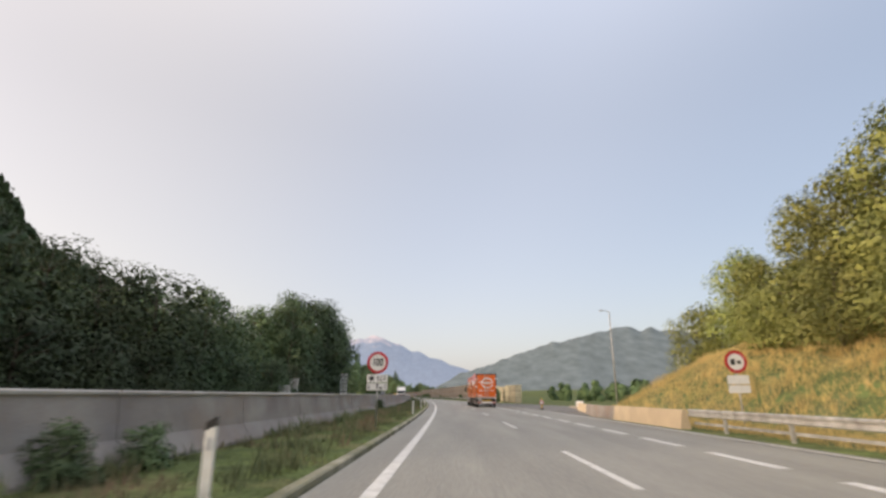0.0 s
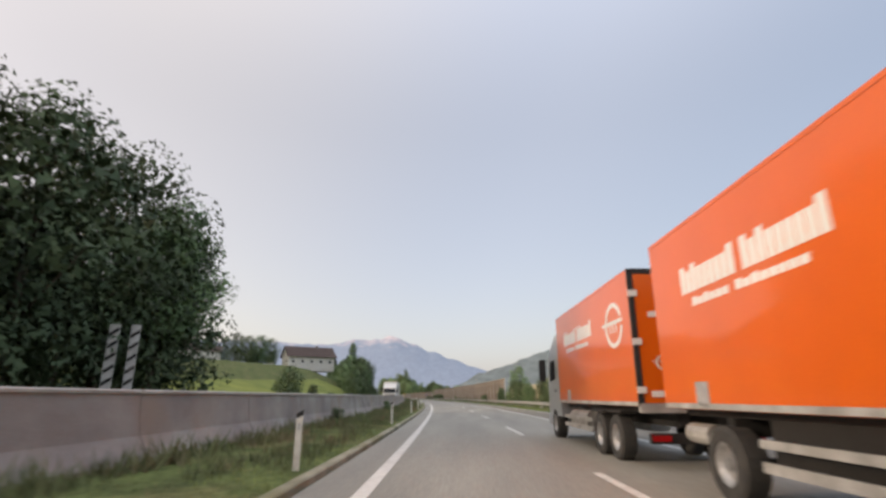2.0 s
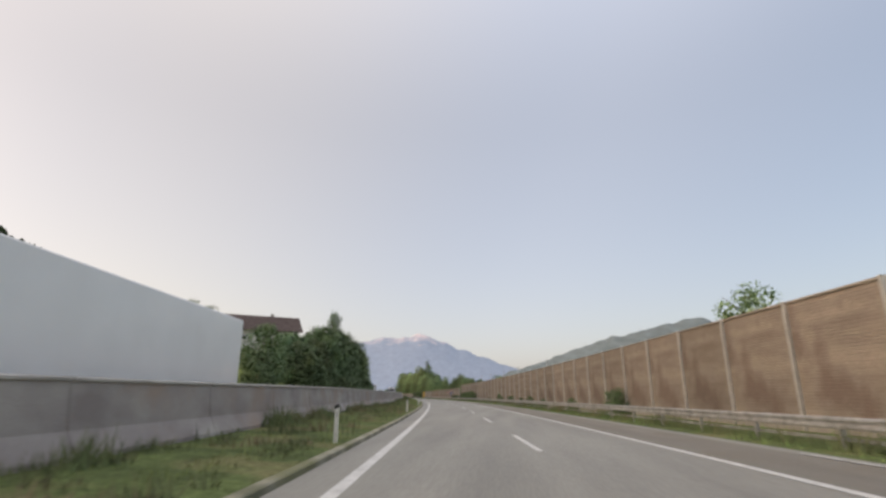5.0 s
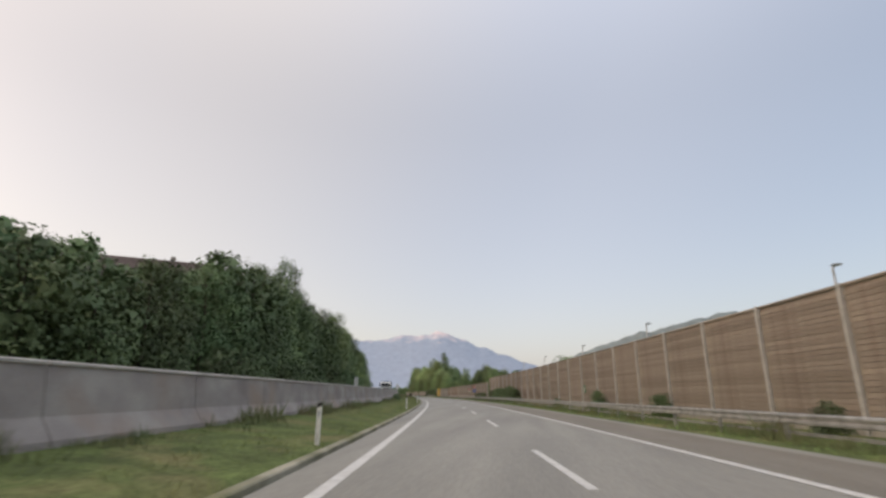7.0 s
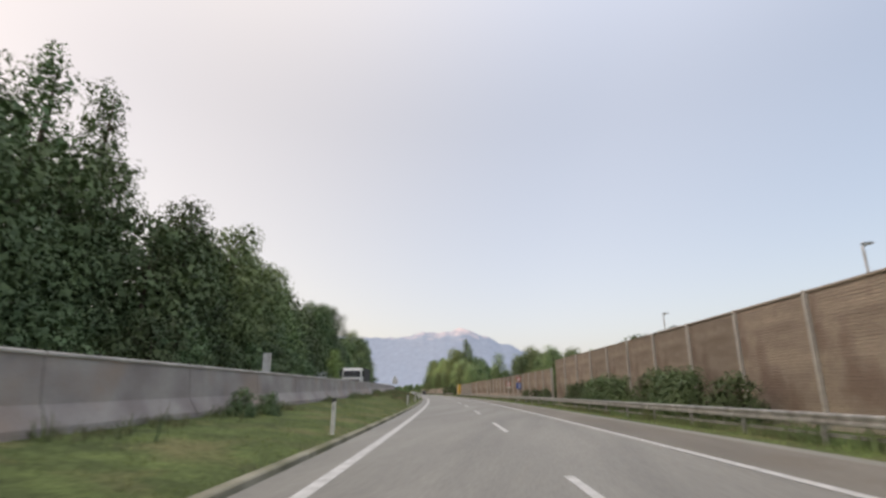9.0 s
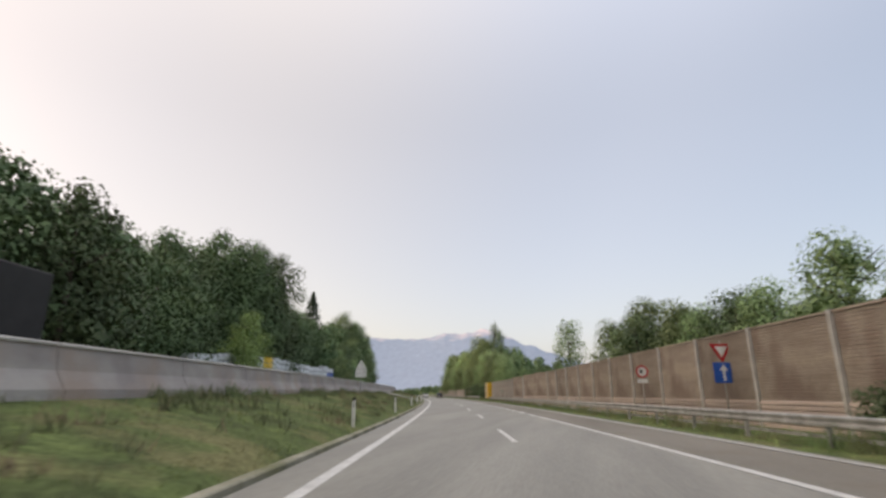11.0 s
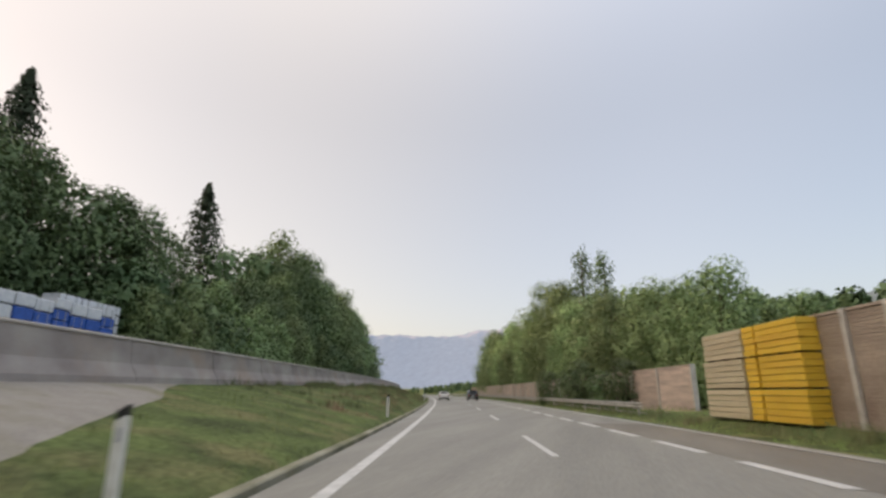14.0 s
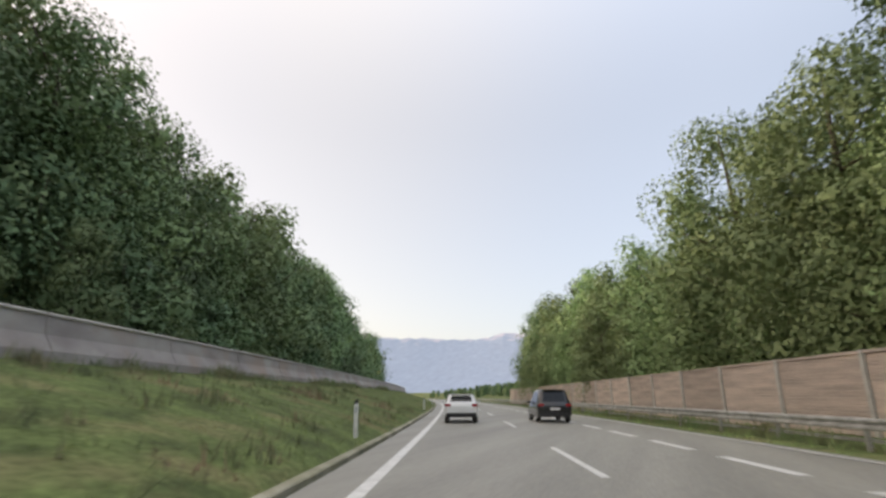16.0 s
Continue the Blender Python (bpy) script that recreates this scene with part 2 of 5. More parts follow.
RUBBER = mat("tyre_rubber", (0.03, 0.03, 0.03), 0.85, color2=(0.05, 0.047, 0.043), scale=5)
RIM = mat("dull_metal", (0.5, 0.5, 0.5), 0.4, 0.7, scale=4)
TAIL_RED = mat("tail_light_red", (0.4, 0.01, 0.01), 0.25, scale=4)
YELLOW = mat("yellow_paint", (0.75, 0.45, 0.02), 0.5, scale=3)
HILL_WOOD = mat("distant_woods", (0.06, 0.085, 0.04), 0.95, color2=(0.035, 0.055, 0.03), scale=0.02, bump_scale=0.4, random_by="island", spread=0.3, spec=0.0)


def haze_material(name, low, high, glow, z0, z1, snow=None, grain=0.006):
    """Far mountains, with the valley's haze put into their pale blue colour and glow."""
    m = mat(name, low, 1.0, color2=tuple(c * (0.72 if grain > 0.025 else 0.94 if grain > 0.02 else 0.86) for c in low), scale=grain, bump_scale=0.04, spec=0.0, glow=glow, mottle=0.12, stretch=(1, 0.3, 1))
    if snow:
        nt = m.node_tree
        n, l = nt.nodes, nt.links
        b = n["Principled BSDF"]
        src = b.inputs["Base Color"].links[0].from_socket
        co = n.new("ShaderNodeTexCoord")
        sep = n.new("ShaderNodeSeparateXYZ")
        l.new(co.outputs["Object"], sep.inputs["Vector"])
        noi = n.new("ShaderNodeTexNoise")
        noi.inputs["Scale"].default_value, noi.inputs["Detail"].default_value = 0.012, 6
        l.new(co.outputs["Object"], noi.inputs["Vector"])
        add = n.new("ShaderNodeMath")
        add.operation = "MULTIPLY_ADD"
        l.new(noi.outputs["Fac"], add.inputs[0])
        add.inputs[1].default_value = (z1 - z0) * 1.2
        l.new(sep.outputs["Z"], add.inputs[2])
        rng = n.new("ShaderNodeMapRange")
        rng.inputs["From Min"].default_value, rng.inputs["From Max"].default_value = z0 + (z1 - z0) * 1.3, z1 + (z1 - z0) * 0.8
        l.new(add.outputs[0], rng.inputs["Value"])
        mix = n.new("ShaderNodeMix")
        mix.data_type = "RGBA"
        l.new(rng.outputs["Result"], mix.inputs["Factor"])
        l.new(src, mix.inputs["A"])
        mix.inputs["B"].default_value = (*snow, 1)
        l.new(mix.outputs["Result"], b.inputs["Base Color"])
        l.new(mix.outputs["Result"], b.inputs["Emission Color"])
    return m


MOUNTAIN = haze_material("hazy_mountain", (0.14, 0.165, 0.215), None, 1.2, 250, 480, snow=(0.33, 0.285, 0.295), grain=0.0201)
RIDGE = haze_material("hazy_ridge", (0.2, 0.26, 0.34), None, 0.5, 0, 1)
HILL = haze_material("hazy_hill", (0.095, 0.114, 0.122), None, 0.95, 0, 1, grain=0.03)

# ---- builders ----


class Mesh:
    """Collects the vertices and faces of one part."""

    def __init__(self):
        self.v, self.f, self.n = [], [], []

    def add(self, verts, faces):
        k = len(self.v)
        self.v += [tuple(p) for p in verts]
        self.f += [tuple(k + i for i in f) for f in faces]
        return self

    def box(self, x0, x1, y0, y1, z0, z1, b=0.0):
        """A box; b cuts its four long edges along y."""
        if not b:
            v = [(x, y, z) for x in (x0, x1) for y in (y0, y1) for z in (z0, z1)]
            return self.add(v, [(0, 1, 3, 2), (4, 6, 7, 5), (0, 4, 5, 1), (2, 3, 7, 6), (0, 2, 6, 4), (1, 5, 7, 3)])
        ring = [(x0 + b, z0), (x1 - b, z0), (x1, z0 + b), (x1, z1 - b), (x1 - b, z1), (x0 + b, z1), (x0, z1 - b), (x0, z0 + b)]
        v = [(x, y0, z) for x, z in ring] + [(x, y1, z) for x, z in ring]
        f = [tuple(range(8)), tuple(range(15, 7, -1))] + [(i, i + 8, (i + 1) % 8 + 8, (i + 1) % 8) for i in range(8)]
        return self.add(v, f)

    def tube(self, a, b, r0, r1=None, sides=8, caps=True):
        r1 = r0 if r1 is None else r1
        a, b = Vector(a), Vector(b)
        d = (b - a).normalized()
        p = d.orthogonal().normalized()
        q = d.cross(p)
        v = []
        for c, r in ((a, r0), (b, r1)):
            v += [c + (p * math.cos(2 * math.pi * i / sides) + q * math.sin(2 * math.pi * i / sides)) * r for i in range(sides)]
        f = [(i, (i + 1) % sides, (i + 1) % sides + sides, i + sides) for i in range(sides)]
        if caps:
            f += [tuple(range(sides - 1, -1, -1)), tuple(range(sides, 2 * sides))]
        return self.add(v, f)

    def lathe_x(self, profile, cx, cy, cz, sides=20):
        """Turns (x, radius) pairs round an axle along x."""
        v = [(cx + x, cy + r * math.cos(2 * math.pi * i / sides), cz + r * math.sin(2 * math.pi * i / sides)) for x, r in profile for i in range(sides)]
        f = []
        for k in range(len(profile) - 1):
            f += [(k * sides + i, k * sides + (i + 1) % sides, (k + 1) * sides + (i + 1) % sides, (k + 1) * sides + i) for i in range(sides)]
        return self.add(v, f)

    def ring(self, cx, cz, y, r0, r1, depth=0.01, sides=28, arc=(0, 360), squash=1.0):
        """A flat ring or arc facing -y."""
        a0, a1 = radians(arc[0]), radians(arc[1])
        v = []
        for i in range(sides + 1):
            a = a0 + (a1 - a0) * i / sides
            for r in (r0, r1):
                for yy in (y, y + depth):
                    v.append((cx + r * math.cos(a), yy, cz + r * math.sin(a) * squash))
        f = []
        for i in range(sides):
            k = i * 4
            f += [(k, k + 2, k + 6, k + 4), (k + 1, k + 5, k + 7, k + 3), (k + 2, k + 3, k + 7, k + 6), (k, k + 4, k + 5, k + 1)]
        return self.add(v, f)

    def disc(self, cx, cz, y, r, depth=0.01, sides=28):
        v = [(cx + r * math.cos(2 * math.pi * i / sides), yy, cz + r * math.sin(2 * math.pi * i / sides)) for yy in (y, y + depth) for i in range(sides)]
        f = [tuple(range(sides)), tuple(range(2 * sides - 1, sides - 1, -1))] + [(i, i + sides, (i + 1) % sides + sides, (i + 1) % sides) for i in range(sides)]
        return self.add(v, f)

    def data(self, name, material, smooth=False):
        me = bpy.data.meshes.new(name)
        me.from_pydata(self.v, [], self.f)
        me.materials.append(material)
        if smooth:
            me.polygons.foreach_set("use_smooth", [True] * len(me.polygons))
        me.update()
        if self.n:
            # foliage is shaded as the clump that it belongs to
            me.polygons.foreach_set("use_smooth", [True] * len(me.polygons))
            me.normals_split_custom_set_from_vertices(self.n)
        return me


def part(name, mesh, material, parent=None, label="", smooth=False):
    ob = new(name, mesh.data(name, material, smooth) if isinstance(mesh, Mesh) else mesh)
    if parent:
        ob.parent = parent
    return tagged(ob, label)


def thing(name, m, label, category, group="", kind=""):
    ob = new(name)
    ob.empty_display_size = 0.3
    ob.matrix_world = m
    return tagged(ob, label, category, group, kind)


def on_road(s, u, z=0.0, turn=0.0, size=1.0):
    """Pose of a thing at road coordinates: its y runs along the road."""
    x, y = plan(s, u)
    return pose(x, y, z, 0, 0, math.degrees(s / R) + turn) @ Matrix.Diagonal((size, size, size, 1))


def sweep(mesh, section, s0, s1, step, closed=True):
    """Sweeps a section, a function from s to (u, z) points, along the road."""
    n = max(1, round((s1 - s0) / step))
    v, k = [], 0
    for i in range(n + 1):
        s = s0 + (s1 - s0) * i / n
        pts = section(s)
        k = len(pts)
        v += [(*plan(s, u), z) for u, z in pts]
    f = []
    m = k if closed else k - 1
    for i in range(n):
        f += [(i * k + j, i * k + (j + 1) % k, (i + 1) * k + (j + 1) % k, (i + 1) * k + j) for j in range(m)]
    if closed:
        f += [tuple(range(k)), tuple(range(len(v) - 1, len(v) - k - 1, -1))]
    return mesh.add(v, f)


# ---- the lie of the land ----
WALL_U = [(0, -5.2), (150, -5.2), (200, -5.8), (300, -5.9), (370, -7.0), (410, -8.0), (460, -8.8), (530, -9.3), (700, -9.5)]
WALL_BASE = [(0, 0.1), (150, 0.15), (200, 0.4), (300, 0.6), (370, 1.4), (410, 1.7), (460, 1.65), (530, 2.4), (700, 2.9)]
WALL_TOP = [(0, 1.45), (150, 1.55), (200, 1.9), (300, 2.1), (370, 2.5), (410, 2.75), (460, 3.0), (530, 3.45), (700, 3.9)]
BANK_LEFT = [(0, 0.06), (100, 0.08), (150, 0.2), (230, 0.32), (270, 0.42), (330, 0.45), (420, 0.3), (520, 0.3), (700, 0.3)]


def ground_z(s, u):
    wu, wb = lerp(s, WALL_U), lerp(s, WALL_BASE)
    far = wu - 12.0
    if u < far:
        d = far - u
        rise = lerp(s, BANK_LEFT)
        z = wb - 0.1 + rise * min(d, 30) + 0.06 * max(0, min(d - 30, 60)) + 0.05 * max(0, min(d - 90, 300))
        z += 0.5 * noise.noise((s * 0.05, u * 0.05, 0)) * min(1, d / 10)
        return z
    if u < wu - 0.4:
        return wb - 0.12
    if u < -1.2:
        k = (-1.2 - u) / (-1.2 - (wu - 0.4))
        return 0.04 + (wb + 0.02 - 0.04) * k ** 0.85
    if u < 10.9:
        return -0.1
    z = 0.0
    if u < 13:
        z = -0.02
    k = max(0.0, min(1.0, (u - 14.5) / 15.0))
    edge = max(0.0, min(1.0, (55 - s) / 15.0))
    edge = edge * edge * (3 - 2 * edge)
    z += 6.0 * edge * k * (2 - k)
    if s > 440:
        z += min(1.0, (s - 440) / 60.0) * 0.12 * max(0.0, min(u - 18, 40))
    rise = max(0.0, min(1.0, (s - 462) / 7.0, (494 - s) / 7.0)) * max(0.0, min(1.0, u - 12.2))
    z += 0.38 * rise
    if u > 60:
        z += 0.02 * min(u - 60, 300)
    return z

# ---- ground and roads ----
S_STEPS = [-300, -150, -80] + list(range(-40, 640, 5)) + list(range(640, 900, 20)) + list(range(900, 2000, 100)) + [2200, 2500, 3000, 3600]
U_STEPS = [-1400, -900, -600, -400, -280, -200, -150, -120, -100, -84, -72, -62, -54, -47, -41, -36, -32, -29, -27, -25, -23.5, -22, -21, -20, -19, -18, -17, -16, -14, -11, -9.8, -9.3, -8.8, -8.4, -8, -7.4, -7, -6.3, -5.9, -5.4, -5, -4.4, -3.8, -3.2, -2.6, -2, -1.5, -1.2, -1.0, 10.8, 11, 12, 13, 14.5, 16, 18, 20, 23, 26, 30, 36, 44, 54, 70, 100, 150, 250, 400, 700, 1200, 2000, 3000, 4400]
g = Mesh()
g.v = [(*plan(s, u), ground_z(s, u)) for s in S_STEPS for u in U_STEPS]
nu = len(U_STEPS)
g.f = [(i * nu + j, i * nu + j + 1, (i + 1) * nu + j + 1, (i + 1) * nu + j) for i in range(len(S_STEPS) - 1) for j in range(nu - 1)]
tagged(part("ground", g, MEADOW, smooth=True), "green meadow ground with grassy banks beside the road", "ground", kind="structure")

road = part("road", sweep(Mesh(), lambda s: [(-0.98, -0.08), (-0.98, 0.0), (3.9, 0.03), (10.95, -0.01), (10.95, -0.09)], -120, 1100, 5, closed=False), ASPHALT)
tagged(road, "grey asphalt motorway carriageway with white lane markings", "road", kind="structure")
opposite = part("opposite_road", sweep(Mesh(), lambda s: [(lerp(s, WALL_U) - 0.5, lerp(s, WALL_BASE) - 0.02), (lerp(s, WALL_U) - 11.5, lerp(s, WALL_BASE) - 0.02)], -120, 1100, 10, closed=False), ASPHALT)
tagged(opposite, "grey asphalt oncoming carriageway behind the median wall", "road", kind="structure")
ramp = Mesh()
for i in range(49):
    s0, s1 = -30 + i * 3, -30 + (i + 1) * 3
    e = [(lerp(s, [(-30, 30), (30, 27), (70, 20), (105, 13.2), (117, 11.0)])) for s in (s0, s1)]
    a = [(lerp(s, [(-30, 22), (20, 17.5), (36, 14.2), (39, 10.9), (117, 10.9)])) for s in (s0, s1)]
    ramp.add([(*plan(s0, a[0]), 0.012), (*plan(s0, e[0]), 0.012), (*plan(s1, e[1]), 0.012), (*plan(s1, a[1]), 0.012)], [(0, 1, 2, 3)])
tagged(part("slip_road", ramp, ASPHALT_OLD), "dark worn asphalt slip road joining the motorway", "road", kind="structure")

NOSE = [(42, 12.2), (46, 13.0), (54, 14.7), (66, 16.4), (78, 19.5)]
gravel = Mesh()
for i in range(10):
    s0, s1 = 48 + i * 3, 51 + i * 3
    for k in range(4):
        q = [(s, lerp(s, NOSE) + (lerp(s, [(48, 16), (54, 19), (60, 30)]) - lerp(s, NOSE)) * f) for s, f in ((s0, k / 4), (s0, (k + 1) / 4), (s1, (k + 1) / 4), (s1, k / 4))]
        gravel.add([(*plan(s, u), max(0.03, ground_z(s, u) + 0.03)) for s, u in q], [(0, 1, 2, 3)])
tagged(part("gravel_verge", gravel, GRAVEL), "pale tan gravel verge beside the slip road", "gravel", kind="structure")

shoulder = part("hard_shoulder", sweep(Mesh(), lambda s: [(7.8, 0.0135), (10.3, -0.0005), (10.3, -0.02)], 60, 480, 5, closed=False), SHOULDER)
tagged(shoulder, "dark brownish asphalt of the hard shoulder", "road", kind="structure")
kerb = part("kerb", sweep(Mesh(), lambda s: [(-1.29, 0.0), (-1.29, 0.08), (-1.26, 0.1), (-1.09, 0.095), (-1.06, 0.07), (-1.06, -0.09)], -60, 900, 4), KERB)
tagged(kerb, "weathered concrete kerb with grass growing over it", "kerb", kind="structure")

line = part("edge_line", sweep(Mesh(), lambda s: [(-0.12, 0.0095), (0.12, 0.011)], -60, 1000, 5, closed=False), PAINT, road, "solid white edge line")


def dash_data(name, length, width):
    return Mesh().add([(-width / 2, 0, 0), (width / 2, 0, 0), (width / 2, length, 0), (-width / 2, length, 0)], [(0, 1, 2, 3)]).data(name, PAINT)


long_dash = dash_data("lane_dash", 5.6, 0.17)
for i in range(-9, 46):
    s = 129.3 + 15.32 * i
    s += lerp(s, [(0, 1.7), (140, 1.8), (215, -0.2), (400, -0.3), (420, 0.6), (520, 1.2)])
    ob = part("lane_dash", long_dash, None, road)
    ob.matrix_basis = on_road(s + 2.8, 4.0, 0.036) @ Matrix.Translation((0, -2.8, 0))
wide_dash = dash_data("wide_dash", 3.1, 0.3)
s = -22.0
while s < 58:
    part("wide_dash", wide_dash, None, road).matrix_basis = on_road(s, 7.65, 0.018)
    s += 4.7
part("shoulder_line", sweep(Mesh(), lambda s: [(7.53, 0.019), (7.77, 0.018)], 60, 392, 5, closed=False), PAINT, road, "solid white shoulder line")
s = 393.0
while s < 700:
    part("wide_dash", wide_dash, None, road).matrix_basis = on_road(s, 7.65, 0.018)
    s += 4.7
for s0, s1 in ((-10, 52), (112, 176), (352, 600)):
    part("outer_line", sweep(Mesh(), lambda s: [(10.37, 0.013), (10.52, 0.012)], s0, s1, 4, closed=False), PAINT, road, "thin white outer edge line")

hay = Mesh()
for i in range(28):
    for j in range(4):
        q = []
        for di, dj in ((0, 0), (0, 1), (1, 1), (1, 0)):
            s, u = 118 + (i + di) * 5, -20.5 - (j + dj) * 4
            q.append((*plan(s, u), ground_z(s, u) + 0.06))
        hay.add(q, [(0, 1, 2, 3)])
tagged(part("mown_meadow", hay, HAY), "yellow-green strip of mown meadow with sunlight put into its colour", "meadow", kind="structure")

# ---- the median wall ----


def wall_section(s):
    u, b, t = lerp(s, WALL_U), lerp(s, WALL_BASE), lerp(s, WALL_TOP)
    return [(u + 0.5, b - 0.4), (u + 0.46, b + 0.08), (u + 0.2, b + 0.5), (u + 0.1, t - 0.05), (u - 0.1, t - 0.05), (u - 0.2, b - 0.4)]


def coping_section(s):
    u, t = lerp(s, WALL_U), lerp(s, WALL_TOP)
    return [(u + 0.15, t - 0.05), (u + 0.16, t + 0.0), (u + 0.12, t + 0.03), (u - 0.12, t + 0.03), (u - 0.16, t + 0.0), (u - 0.15, t - 0.05)]


wall = thing("median_wall", pose(0, 0, 0), "long stained grey concrete wall along the grassy median", "wall", kind="structure")
s = -80.0
while s < 900:
    n = 6.0 if s < 640 else 40.0
    part("wall_panel", sweep(Mesh(), wall_section, s, s + n - 0.03, 6.0), CONCRETE, wall)
    part("coping", sweep(Mesh(), coping_section, s, s + n - 0.06, 6.0), COPING, wall, "pale concrete coping")
    s += n

# ---- the noise barrier ----
BARRIER_U = [(170, 16.3), (356, 16.3), (356.1, 15.8), (430, 15.8), (444, 13.5), (478, 13.5), (481, 15.8), (700, 16.5)]


def panel_data(height, length=5.2, boards=True, material=BARRIER_WOOD):
    m = Mesh()
    z = 0.05
    while z < height - 0.2 and boards:
        m.box(-0.05, 0.06, 0.08, length - 0.08, z, z + 0.122, 0.012)
        z += 0.133
    m.box(0.0, 0.03, 0.08, length - 0.08, 0.02, height - 0.08)
    m.box(-0.09, 0.1, 0.04, length - 0.04, height - 0.1, height, 0.01)
    return m.data("barrier_panel", material)


post_mesh = {}
plinth = Mesh().box(-0.11, 0.08, 0.09, 5.11, 0.0, 0.55, 0.02).data("plinth", CONCRETE_PALE)
low_boards = Mesh()
for i in range(6):
    low_boards.box(-0.13, 0.08, 0.09, 5.11, 0.02 + 0.19 * i, 0.175 + 0.19 * i, 0.02)
low_boards = low_boards.data("plinth", PALE_BOARDS)
barrier = thing("noise_barrier", pose(0, 0, 0), "tall weathered brown wooden noise barrier with steel posts", "barrier", kind="structure")
panels = {5.3: panel_data(5.3), 4.3: panel_data(4.3), 3.0: panel_data(3.0, material=PALE_BOARDS)}
short_panel = panel_data(4.3, 1.65)
open_panel = panel_data(5.3, boards=False)
board = Mesh().box(-0.05, 0.06, 0.08, 5.12, 0, 0.186, 0.012).data("board", BARRIER_WOOD)
for h in panels:
    m = Mesh()
    m.box(-0.13, 0.13, -0.08, -0.06, 0, h + 0.05)
    m.box(-0.13, 0.13, 0.06, 0.08, 0, h + 0.05)
    m.box(-0.012, 0.012, -0.06, 0.06, 0, h + 0.05)
    m.box(-0.15, -0.13, -0.09, 0.09, 0, h + 0.05)
    post_mesh[h] = m.data("steel_post", POST_STEEL)
s = 246.8 - 13 * 5.2
while s < 640:
    h = 5.3 if s < 356 else 4.3 if s < 472 else 3.0
    u = lerp(s, BARRIER_U)
    swing, low = (9.4 if 428 < s < 444 else 0), lerp(s, [(430, 1.0), (444, 0.888)]) if s < 480 else 1.0
    if not 471.9 < s < 482:
        single = 241 < s < 300             # the stretch whose boards are laid one by one
        panel = part("barrier_panel", open_panel if single else short_panel if 440 < s < 472 else panels[h], None, barrier)
        panel.matrix_basis = on_road(s, u, -0.02, swing) @ Matrix.Diagonal((1, 1, low, 1))
        if s < 440:
            part("plinth", low_boards if s > 356 else plinth, None, panel, "plinth of pale broad boards" if s > 356 else "pale concrete plinth")
        for i in range(25 if single else 0):
            part("board", board, None, panel).matrix_basis = pose(random.uniform(-0.008, 0.008), 0, 0.05 + 0.2 * i)
        part("steel_post", post_mesh[h], None, barrier).matrix_basis = on_road(s, u, -0.05, swing) @ Matrix.Diagonal((1, 1, low, 1))
    s += 1.65 if 440 < s < 470 else 5.2

# ---- guardrail ----


def wave(z, s=200.0):
    return [(u - (0.6 if s < 60 else 0.0), h) for u, h in wave_at(z)]


def wave_at(z):
    return [(12.2, z), (12.14, z + 0.03), (12.14, z + 0.09), (12.2, z + 0.13), (12.2, z + 0.18), (12.14, z + 0.22), (12.14, z + 0.28), (12.2, z + 0.31), (12.21, z + 0.31), (12.15, z + 0.28), (12.15, z + 0.22), (12.21, z + 0.18), (12.21, z + 0.13), (12.15, z + 0.09), (12.15, z + 0.03), (12.21, z)]


rail = thing("guardrail", pose(0, 0, 0), "galvanised steel guardrail on posts beside the hard shoulder", "guardrail", kind="structure")
rail_post = Mesh().box(-0.05, 0.05, -0.06, 0.06, -0.2, 0.82).data("rail_post", GALVANISED)
for s0, s1 in ((-24, 23.8), (104, 467), (485, 700)):
    part("upper_beam", sweep(Mesh(), lambda s: wave(0.52, s), s0, s1, 4), GALVANISED, rail, smooth=False)
    part("lower_rail", sweep(Mesh(), lambda s: [(u - (0.6 if s < 60 else 0.0), z) for u, z in ((12.37, 0.2), (12.42, 0.2), (12.42, 0.3), (12.37, 0.3))], s0, s1, 4), GALVANISED, rail)
    s = s0 + 1.0
    while s < s1:
        part("rail_post", rail_post, None, rail).matrix_basis = on_road(s, 12.3 if s > 60 else 11.7, 0)
        s += 4.0

# ---- delineator posts ----


def delineator(m):
    ob = thing("delineator_post", m, "white plastic delineator post with a black slanted cap", "road post", "delineator posts along the median")
    b = Mesh()
    sec = [(-0.06, -0.045), (0.06, -0.045), (0.045, 0.04), (0.0, 0.06), (-0.045, 0.04)]
    v = [(x, y, z) for z in (0, 0.98) for x, y in sec]
    b.add(v, [(4, 3, 2, 1, 0), (5, 6, 7, 8, 9)] + [(i, (i + 1) % 5, (i + 1) % 5 + 5, i + 5) for i in range(5)])
    part("post_body", b, PLASTIC_WHITE, ob)
    c = Mesh()
    v = [(x * 1.05, y * 1.05, 0.96 + 0.5 * x) for x, y in sec] + [(x * 1.05, y * 1.05, 1.06 + 0.6 * x) for x, y in sec]
    c.add(v, [(4, 3, 2, 1, 0), (5, 6, 7, 8, 9)] + [(i, (i + 1) % 5, (i + 1) % 5 + 5, i + 5) for i in range(5)])
    part("cap", c, BLACK, ob, "black slanted cap")
    part("reflector", Mesh().box(-0.025, 0.025, -0.052, -0.044, 0.72, 0.86), SIGN_BACK, ob, "grey reflector")
    return ob


first = delineator(on_road(6.3, -1.6, 0.06))
